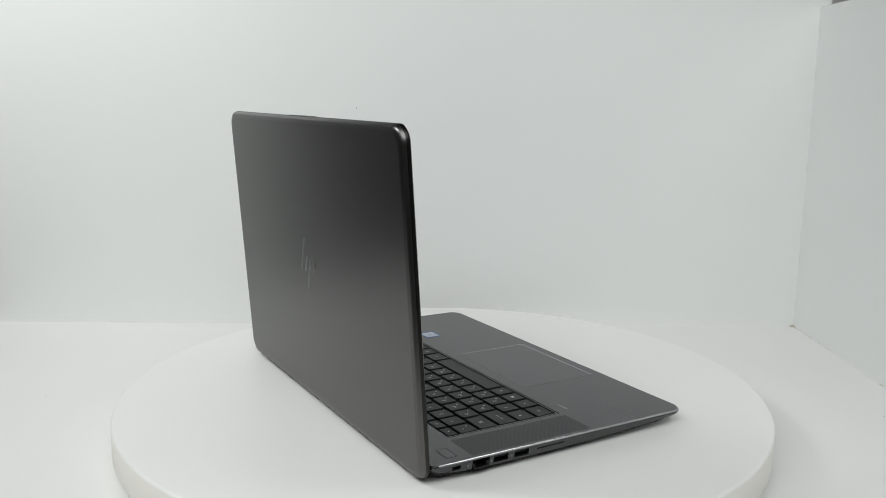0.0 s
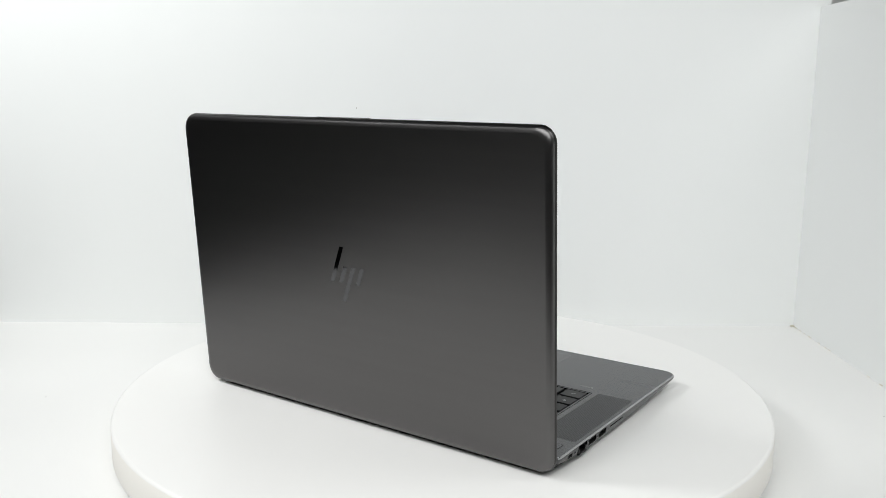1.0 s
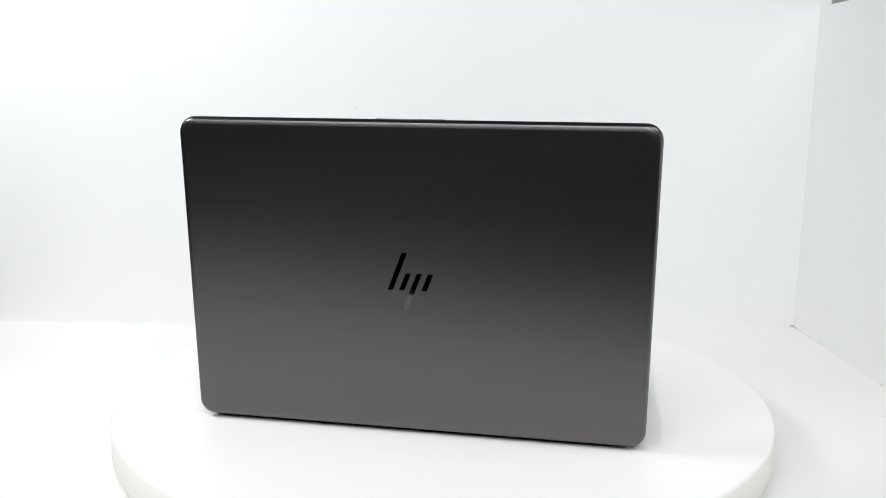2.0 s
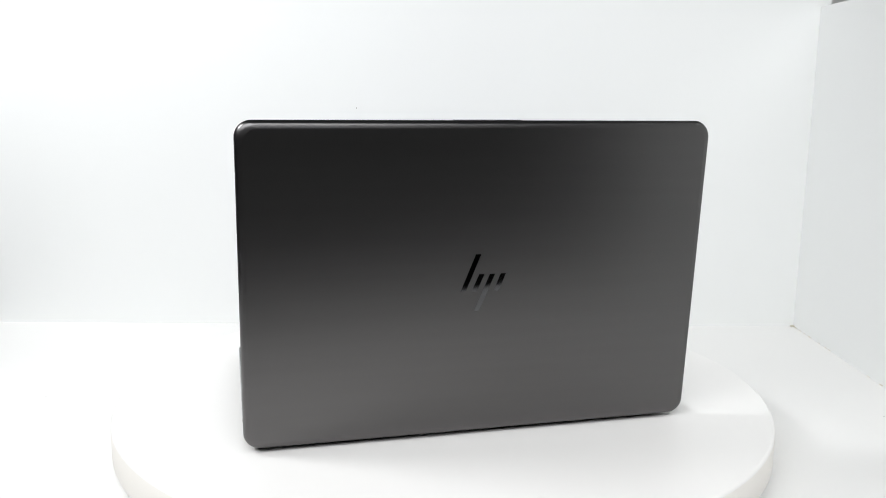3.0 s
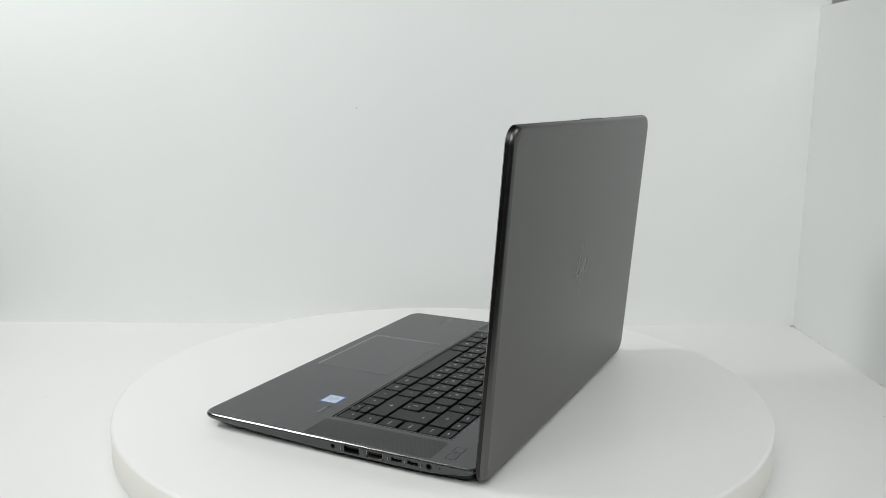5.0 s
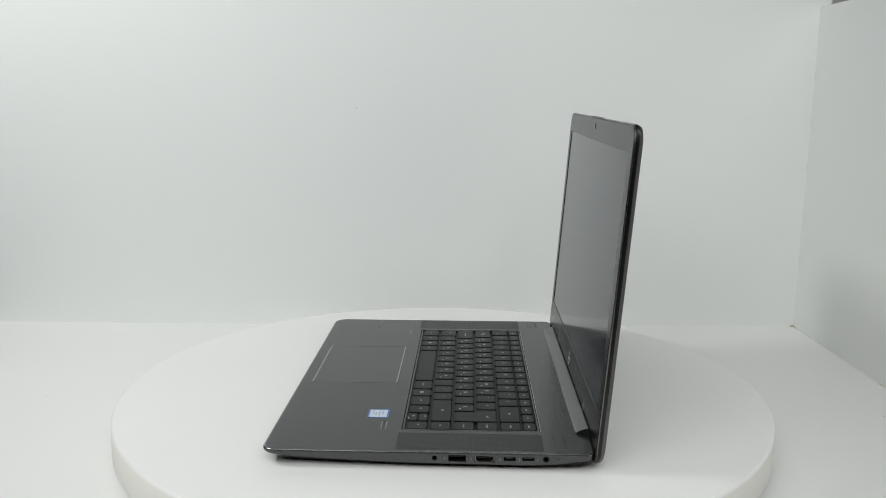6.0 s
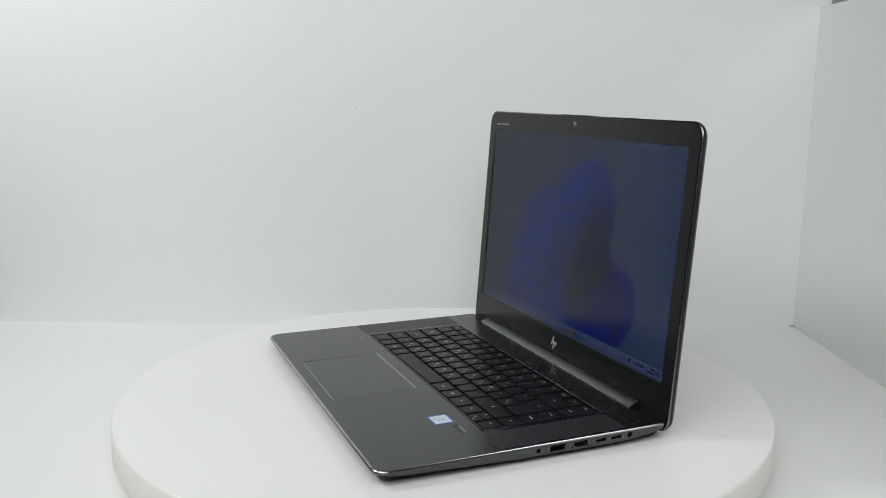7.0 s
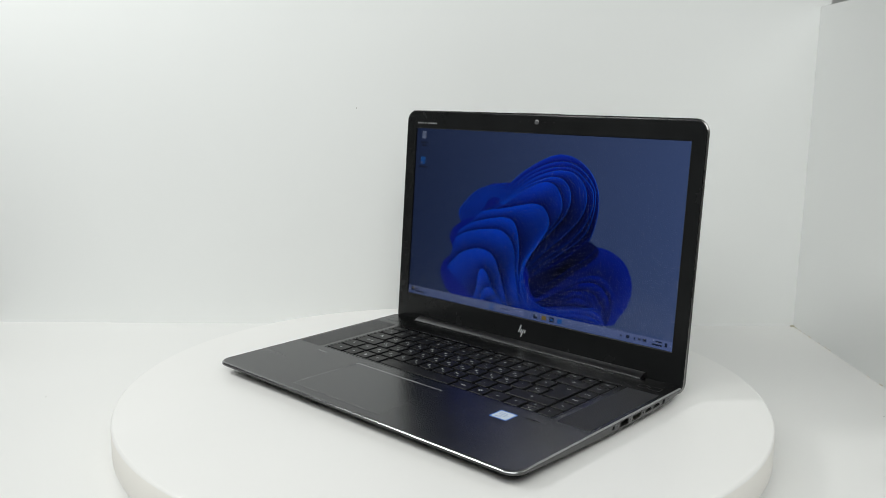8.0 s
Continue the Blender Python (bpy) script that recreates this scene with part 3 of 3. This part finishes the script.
def slanted_bars(scale, depth, mirrored):
    """Four slanted strokes; a list of bmeshes in the x-z plane."""
    out = []
    for xt, zt, xb, zb in ((-6.7, 23.1, -18.4, -7.2), (-3.5, 6.8, -9.2, -7.2), (5.3, 6.8, -6.7, -23.2), (14.2, 6.8, 8.9, -7.2)):
        w = 4.2
        bm = bmesh.new()
        s = -1 if mirrored else 1
        quad = [(xt, zt), (xt + w, zt), (xb + w, zb), (xb, zb)]
        loft(bm, [[(s * x * scale * MM, 0, z * scale * MM) for x, z in quad], [(s * x * scale * MM, depth, z * scale * MM) for x, z in quad]])
        out.append(bm)
    return out


def lid(root):
    bm = bmesh.new()

    def ring(inset, w):
        return [(x, w, z) for x, z in rounded(-HW + inset, HW - inset, inset, LID_LEN - inset, max(0.0125 - inset * 0.25, 0.002), 10)]
    loft(bm, [ring(0.0009, 0.0), ring(0.0, 0.0008), ring(0.0, 0.0016), ring(0.0004, 0.0035), ring(0.0011, 0.0052), ring(0.0021, 0.0063),
              ring(0.0036, 0.0069), ring(0.0056, 0.0072)],
         cap_first=False, material_of=lambda k: 1 if k == 0 else 2 if k < 3 else 0)
    shell = part("lid", bm, [LID_METAL, LID_EDGE, LID_SIDE], root, "upright dark brushed aluminium lid", at=LID_AT, smooth=True, sharp=25)
    # mirror strokes on the back
    for b in slanted_bars(1.0, 0.00012, True):
        part("logo_stroke", b, MIRROR, shell, "glossy dark mirror stroke", at=pose(0, 0.00715, 0.1281))
    # bezel frame
    x, z0, z1 = 0.1724, 0.0399, 0.2342
    bm = bmesh.new()
    n = 8
    outer = rounded(-HW + 0.0012, HW - 0.0012, 0.0012, LID_LEN - 0.0012, 0.0115, n)
    inner = rounded(-x, x, z0, z1, 0.0006, n)
    loft(bm, [[(a, 0.0003, b) for a, b in outer], [(a, -0.0002, b) for a, b in outer], [(a, -0.0004, b) for a, b in rounded(-HW + 0.0022, HW - 0.0022, 0.0022, LID_LEN - 0.0022, 0.0110, n)],
              [(a, -0.0004, b) for a, b in rounded(-x - 0.0006, x + 0.0006, z0 - 0.0006, z1 + 0.0006, 0.0008, n)], [(a, 0.0000, b) for a, b in inner], [(a, 0.0021, b) for a, b in inner]], False, False)
    part("bezel", bm, BEZEL, shell, "dark matt plastic screen bezel")
    # chin strokes, camera, microphones, maker's print
    for b in slanted_bars(0.27, -0.00015, False):
        part("logo_stroke", b, CHROME, shell, "small chrome stroke", at=pose(0, -0.00035, 0.0262))
    cm = bmesh.new()
    disc(cm, 0, 0, 0.0029, -0.00048, -0.0003, 24, "y")
    eye = part("webcam", cm, BLACK, shell, "small round webcam above the screen", at=pose(0, 0, 0.2460))
    cm = bmesh.new()
    bmesh.ops.create_uvsphere(cm, u_segments=20, v_segments=12, radius=0.0026)
    bmesh.ops.scale(cm, vec=(1, 0.35, 1), verts=cm.verts)
    part("lens", cm, LENS, eye, "shiny dark lens", at=pose(0, -0.0005, 0), smooth=True, sharp=80)
    for dx in (-0.0215, -0.0105, 0.0105, 0.0215):
        cm = bmesh.new()
        disc(cm, 0, 0, 0.00055, -0.00045, -0.0003, 10, "y")
        part("microphone_hole", cm, BLACK, shell, at=pose(dx, 0, 0.2460))
    for i in range(13):
        if i not in (4, 6):
            part("print_bar", boxed(-0.1700 + i * 0.00235, -0.1682 + i * 0.00235, -0.00046, -0.0003, 0.2394, 0.2410), PRINT, shell)
    # small rubber bumper on the top edge
    part("bumper", boxed(-0.027, 0.027, -0.0002, 0.0030, LID_LEN - 0.0006, LID_LEN + 0.0004, 0.0003, 2), LID_METAL, shell, "low rubber bumper")
    # hinge barrel cover
    bm = bmesh.new()
    prof = [(0.1086, 0.0120), (0.1088, 0.0143), (0.1094, 0.0155), (0.1108, 0.0166), (0.1132, 0.0178), (0.1162, 0.0188), (0.1186, 0.0192), (0.1198, 0.0180),
            (0.1198, 0.0080), (0.1130, 0.0072), (0.1090, 0.0085)]
    half = 0.1482
    rings = [[(sx, y, z) for y, z in prof] for sx in (-half, half)]
    loft(bm, rings)
    part("hinge_cover", bm, HINGE, root, "long satin grey hinge cover", at=DECK, smooth=True, sharp=40)
    part("hinge_lip", boxed(-half, half, 0.1087, 0.1098, 0.0143, 0.0156, 0.0004, 2), EDGE, root, "bright lip of the hinge cover", at=DECK)
    return shell


# ---------------------------------------------------------------- display
SW, SH = 0.3444, 0.1940


def screen_point(s, r, layer):
    return ((s - 0.5) * SW, 0.0020 - layer * 0.000035, (r - 0.5) * SH)


def catmull(pts, n):
    """Smooth curve through the points, n samples."""
    P = [Vector(p) for p in pts]
    P = [2 * P[0] - P[1]] + P + [2 * P[-1] - P[-2]]
    out = []
    for k in range(n):
        t = k / (n - 1) * (len(P) - 3)
        i = min(int(t), len(P) - 4)
        f = t - i
        a, b, c, d = P[i:i + 4]
        out.append(0.5 * ((2 * b) + (c - a) * f + (2 * a - 5 * b + 4 * c - d) * f * f + (3 * b - a - 3 * c + d) * f ** 3))
    return out


def sheet(curves, layer, repeat=1):
    """A patch between neighbouring curves; V runs from 0 to 1 across each fold."""
    bm = bmesh.new()
    uv = bm.loops.layers.uv.new()
    for k, (a, b) in enumerate(zip(curves, curves[1:])):
        for i in range(len(a) - 1):
            vs = [bm.verts.new(screen_point(p.x, p.y, layer)) for p in (a[i], a[i + 1], b[i + 1], b[i])]
            f = bm.faces.new(vs)
            for lp, v in zip(f.loops, (1, 1, 0, 0)):
                lp[uv].uv = (i / (len(a) - 1), v)
    return bm


def fan(A, B, folds, ease=1.0, n=40):
    a, b = catmull(A, n), catmull(B, n)
    return [[p.lerp(q, (k / folds) ** ease) for p, q in zip(a, b)] for k in range(folds + 1)]


def rect(s0, s1, r0, r1, layer, flip=False):
    bm = bmesh.new()
    uv = bm.loops.layers.uv.new()
    f = bm.faces.new([bm.verts.new(screen_point(s, r, layer)) for s, r in ((s0, r0), (s1, r0), (s1, r1), (s0, r1))])
    for lp, c in zip(f.loops, (0, 1, 1, 0) if flip else (0, 0, 1, 1)):
        lp[uv].uv = (0, c)
    return bm


def blob(pts, layer, n=90):
    """Filled smooth outline with V from the rim (0) to the middle (1)."""
    ring = catmull(pts + [pts[0]], n)[:-1]
    mid = Vector((sum(p.x for p in ring) / len(ring), sum(p.y for p in ring) / len(ring)))
    bm = bmesh.new()
    uv = bm.loops.layers.uv.new()
    for i in range(len(ring)):
        tri = (ring[i], ring[(i + 1) % len(ring)], mid)
        f = bm.faces.new([bm.verts.new(screen_point(p.x, p.y, layer)) for p in tri])
        for lp, v in zip(f.loops, (0, 0, 1)):
            lp[uv].uv = (0, v)
    return bm


def hairline(curve, width, layer):
    """A thin bright line along a curve."""
    left, right = [], []
    for i, p in enumerate(curve):
        d = curve[min(i + 1, len(curve) - 1)] - curve[max(i - 1, 0)]
        nrm = Vector((-d.y, d.x))
        nrm.normalize()
        left.append(p + nrm * width)
        right.append(p - nrm * width)
    return sheet([left, right], layer)


def display(root):
    at = LID_AT @ pose(0, 0, (0.0399 + 0.2342) / 2)
    panel = part("display", rect(0, 1, 0, 1, 0, True), SKY_GLOW, root, "lit screen showing a blue folded-ribbon wallpaper", at=at)
    main = [(0.587, 0.901), (0.646, 0.883), (0.697, 0.797), (0.728, 0.689), (0.729, 0.577), (0.705, 0.458), (0.62, 0.33), (0.53, 0.06), (0.40, 0.045), (0.283, 0.043),
            (0.196, 0.045), (0.147, 0.129), (0.147, 0.219), (0.193, 0.296), (0.174, 0.374), (0.187, 0.434), (0.222, 0.481), (0.208, 0.526), (0.223, 0.577),
            (0.278, 0.658), (0.344, 0.714), (0.42, 0.732), (0.47, 0.806), (0.538, 0.872)]
    lobe = [(0.518, 0.179), (0.601, 0.302), (0.696, 0.433), (0.745, 0.445), (0.799, 0.423), (0.84, 0.368), (0.86, 0.283), (0.855, 0.191), (0.828, 0.11), (0.795, 0.057), (0.656, 0.047), (0.546, 0.066)]
    pic = lambda bm, m: part("wallpaper_fold", bm, m, panel)
    pic(blob(main, 1), PETAL_BODY)
    bay = [(0.399, 0.726), (0.289, 0.675), (0.223, 0.577), (0.208, 0.526), (0.218, 0.48)]
    bay_inner = [(0.383, 0.604), (0.37, 0.64), (0.337, 0.627), (0.317, 0.577), (0.285, 0.524)]
    # back petal: nested rims sweeping from the left gather into the throat
    rings = [[(0.373, 0.609), (0.419, 0.734), (0.487, 0.825), (0.572, 0.893), (0.642, 0.885), (0.7, 0.816), (0.731, 0.708), (0.729, 0.565), (0.696, 0.433), (0.601, 0.302), (0.518, 0.179)],
             [(0.38, 0.607), (0.427, 0.718), (0.496, 0.804), (0.574, 0.857), (0.637, 0.854), (0.687, 0.804), (0.72, 0.717), (0.715, 0.582), (0.68, 0.471), (0.584, 0.341), (0.51, 0.221)],
             [(0.385, 0.605), (0.439, 0.709), (0.504, 0.789), (0.575, 0.83), (0.631, 0.832), (0.674, 0.792), (0.713, 0.715), (0.705, 0.591), (0.656, 0.471), (0.576, 0.36), (0.503, 0.253)],
             [(0.388, 0.604), (0.444, 0.699), (0.505, 0.768), (0.569, 0.809), (0.625, 0.814), (0.665, 0.78), (0.691, 0.702), (0.681, 0.601), (0.634, 0.497), (0.564, 0.39), (0.497, 0.273)],
             [(0.389, 0.603), (0.448, 0.692), (0.506, 0.746), (0.556, 0.775), (0.592, 0.777), (0.621, 0.748), (0.637, 0.682), (0.625, 0.596), (0.58, 0.501), (0.523, 0.396), (0.489, 0.282)],
             [(0.389, 0.601), (0.452, 0.678), (0.503, 0.726), (0.539, 0.747), (0.568, 0.743), (0.593, 0.708), (0.609, 0.635), (0.595, 0.563), (0.562, 0.492), (0.519, 0.4), (0.482, 0.286)]]
    # front folds dropping to the foot of the picture
    drops = [[(0.295, 0.514), (0.306, 0.551), (0.39, 0.582), (0.459, 0.611), (0.504, 0.627), (0.543, 0.612), (0.565, 0.552), (0.56, 0.492), (0.526, 0.408), (0.489, 0.332), (0.474, 0.267)],
             [(0.213, 0.421), (0.263, 0.476), (0.337, 0.515), (0.4, 0.533), (0.433, 0.516), (0.451, 0.462), (0.459, 0.397), (0.463, 0.331), (0.464, 0.264), (0.472, 0.177), (0.487, 0.057)],
             [(0.201, 0.383), (0.256, 0.428), (0.323, 0.453), (0.372, 0.462), (0.404, 0.446), (0.428, 0.407), (0.444, 0.349), (0.448, 0.282), (0.457, 0.206), (0.468, 0.13), (0.482, 0.053)],
             [(0.169, 0.195), (0.219, 0.286), (0.269, 0.326), (0.311, 0.338), (0.345, 0.326), (0.37, 0.29), (0.387, 0.231), (0.401, 0.178), (0.411, 0.135), (0.422, 0.087), (0.435, 0.046)],
             [(0.29, 0.051), (0.303, 0.114), (0.305, 0.173), (0.312, 0.215), (0.323, 0.227), (0.339, 0.206), (0.354, 0.164), (0.367, 0.128), (0.382, 0.097), (0.397, 0.074), (0.415, 0.045)],
             [(0.32, 0.046), (0.326, 0.092), (0.339, 0.119), (0.354, 0.129), (0.366, 0.122), (0.375, 0.107), (0.384, 0.093), (0.395, 0.079), (0.402, 0.07), (0.409, 0.06), (0.419, 0.044)]]
    # bundle of edges round the throat, and the tongues of the lower petal
    bundle = [[(0.567, 0.525), (0.536, 0.426), (0.503, 0.341), (0.485, 0.27), (0.489, 0.182), (0.521, 0.108), (0.59, 0.075), (0.668, 0.099), (0.741, 0.132), (0.771, 0.134), (0.787, 0.096), (0.784, 0.057)],
              [(0.559, 0.486), (0.526, 0.402), (0.492, 0.322), (0.477, 0.245), (0.481, 0.157), (0.512, 0.066), (0.555, 0.036), (0.599, 0.04), (0.656, 0.049), (0.698, 0.053), (0.738, 0.057), (0.765, 0.057)],
              [(0.53, 0.403), (0.503, 0.336), (0.484, 0.281), (0.47, 0.221), (0.472, 0.143), (0.485, 0.057), (0.501, 0.051), (0.524, 0.048), (0.554, 0.047), (0.598, 0.051), (0.635, 0.047), (0.67, 0.052)]]
    tongues = [[(0.537, 0.099), (0.593, 0.153), (0.654, 0.229), (0.694, 0.273), (0.73, 0.296), (0.763, 0.293), (0.794, 0.258), (0.81, 0.196), (0.802, 0.111), (0.791, 0.061)],
               [(0.545, 0.093), (0.609, 0.136), (0.656, 0.187), (0.69, 0.205), (0.724, 0.208), (0.748, 0.192), (0.763, 0.16), (0.771, 0.142), (0.781, 0.104), (0.784, 0.057)],
               [(0.556, 0.092), (0.61, 0.12), (0.643, 0.158), (0.67, 0.191), (0.694, 0.199), (0.715, 0.181), (0.727, 0.153), (0.734, 0.135), (0.761, 0.137), (0.775, 0.128)],
               [(0.56, 0.082), (0.611, 0.099), (0.653, 0.113), (0.68, 0.122), (0.701, 0.124), (0.718, 0.126), (0.735, 0.13), (0.748, 0.134), (0.761, 0.137), (0.771, 0.132)]]
    creases = [[(0.543, 0.121), (0.612, 0.208), (0.672, 0.295), (0.723, 0.357), (0.774, 0.406)],
               [(0.527, 0.149), (0.59, 0.223), (0.65, 0.305), (0.696, 0.365), (0.739, 0.433)],
               [(0.512, 0.233), (0.572, 0.294), (0.633, 0.364), (0.679, 0.429), (0.71, 0.483)]]
    curve = lambda pts: catmull(pts, 44)
    pic(blob(lobe, 2), THROAT)
    layer = 4
    folds = fan(bay, bay_inner, 7)
    pic(sheet(folds, layer), PETAL_DEEP)
    for c in folds[:-1]:
        pic(hairline(c, 0.0006, layer + 1), RIM_GLOW)
    layer += 2
    def pleats(curves, face, rim, width, between=2):
        """Neighbouring folds, each with a bright rim and fine creases inside."""
        for k, (a, b) in enumerate(zip(curves, curves[1:])):
            a, b = curve(a), curve(b)
            steps = [(m / (between + 1)) ** 1.25 for m in range(between + 2)]
            pic(sheet([[p.lerp(q, f) for p, q in zip(a, b)] for f in steps], layer + k % 2), face[min(k, len(face) - 1)])
            pic(hairline(a, width, layer + 2), rim)

    pleats(rings + drops[:1], (PETAL_RING, PETAL_RING, PETAL_RING, PETAL), RIM_GLOW, 0.0009, 0)
    layer += 3
    pic(blob([(0.503, 0.219), (0.599, 0.329), (0.672, 0.438), (0.711, 0.468), (0.746, 0.425), (0.723, 0.362), (0.639, 0.243), (0.554, 0.13), (0.52, 0.141)], layer), HOLLOW)
    for c in creases:
        pic(hairline(curve(c), 0.0010, layer + 1), FAINT_RIM)
    layer += 2
    pleats(drops + [[(0.345, 0.05)] * 3], (PETAL_DROP,), RIM_GLOW, 0.0010, 0)
    layer += 3
    pleats(bundle, (BUNDLE,), RIM_GLOW, 0.0010, 2)
    layer += 3
    pleats(tongues, (TONGUE,), FAINT_RIM, 0.0010, 1)
    layer += 3
    icon = lambda s0, s1, r0, r1, m, k=1: part("screen_icon", rect(s0, s1, r0, r1, layer + k), m, panel)
    part("taskbar", rect(0, 1, 0, 0.0465, layer), BAR_GLOW, panel, "pale taskbar along the screen foot")
    part("search_field", rect(0.387, 0.50, 0.010, 0.040, layer + 1), glow("search_field", (0.17, 0.22, 0.46), (0.17, 0.22, 0.46), LIT), panel)
    for i in (-1, 1):
        for j in (-1, 1):
            icon(0.370 + i * 0.0042 - 0.0038, 0.370 + i * 0.0042 + 0.0038, 0.026 + j * 0.0075 - 0.0068, 0.026 + j * 0.0075 + 0.0068, ICON_BLUE)
    for s0, s1, r0, r1, m in ((0.392, 0.400, 0.019, 0.033, ICON_DARK), (0.407, 0.445, 0.022, 0.031, ICON_DARK), (0.536, 0.550, 0.012, 0.036, ICON_DARK), (0.541, 0.550, 0.024, 0.036, ICON_WHITE),
                              (0.566, 0.584, 0.013, 0.036, ICON_YELLOW), (0.595, 0.611, 0.011, 0.037, ICON_DARK), (0.599, 0.607, 0.019, 0.028, ICON_BLUE), (0.624, 0.640, 0.011, 0.038, ICON_BLUE),
                              (0.838, 0.844, 0.021, 0.029, ICON_DARK), (0.857, 0.868, 0.018, 0.034, ICON_DARK), (0.882, 0.886, 0.016, 0.032, ICON_DARK), (0.894, 0.903, 0.020, 0.031, ICON_DARK),
                              (0.909, 0.921, 0.019, 0.033, ICON_DARK), (0.948, 0.968, 0.029, 0.037, ICON_DARK), (0.938, 0.968, 0.012, 0.021, ICON_DARK), (0.976, 0.984, 0.015, 0.035, ICON_DARK),
                              (0.013, 0.027, 0.016, 0.040, ICON_DARK), (0.018, 0.026, 0.026, 0.036, ICON_YELLOW), (0.032, 0.044, 0.028, 0.036, ICON_DARK), (0.032, 0.072, 0.012, 0.021, ICON_DARK),
                              (0.026, 0.044, 0.940, 0.985, ICON_WHITE), (0.029, 0.041, 0.948, 0.976, ICON_DARK), (0.020, 0.052, 0.912, 0.922, ICON_DARK), (0.026, 0.048, 0.896, 0.905, ICON_DARK),
                              (0.024, 0.046, 0.790, 0.832, ICON_BLUE), (0.026, 0.033, 0.790, 0.803, ICON_WHITE), (0.018, 0.056, 0.768, 0.778, ICON_DARK)):
        icon(s0, s1, r0, r1, m, 2 if m is not ICON_DARK else 1)
    part("pointer", rect(0.746, 0.7495, 0.314, 0.328, layer + 2), ICON_WHITE, panel, "small white pointer")
    # added dark-gloss films dim the picture at oblique views, then the satin front
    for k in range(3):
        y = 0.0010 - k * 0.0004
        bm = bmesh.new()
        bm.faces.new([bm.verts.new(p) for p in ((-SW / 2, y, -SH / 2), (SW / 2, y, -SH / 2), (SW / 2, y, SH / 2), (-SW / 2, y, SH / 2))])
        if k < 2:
            part("view_dimming_film", bm, FILM, panel, "added dark-glossed film that dims the screen seen from aside", facing=False).visible_shadow = False
        else:
            part("front_pane", bm, PANE, panel, "satin anti-glare front pane", facing=False).visible_shadow = False


def laptop():
    root = tagged(new("laptop"), "open dark grey aluminium laptop with lit screen on the turntable", "laptop")
    chassis(root)
    ports(root)
    deck_details(root)
    lid(root)
    display(root)
    keyboard(root)
    return root


computer = laptop()

# ---------------------------------------------------------------- what moves
TURN = [(0.0, -239.23), (1.0, -214.69), (2.5, -177.95), (3.5, -153.35), (4.5, -128.55), (5.5, -103.9), (6.5, -79.28), (7.0, -67.05), (8.0, -42.40)]


def motions():
    rows = [(t, pose(0, 0, 0, 0, 0, a)) for t, a in TURN]
    walk(computer, rows)
    walk(table, rows)


motions()
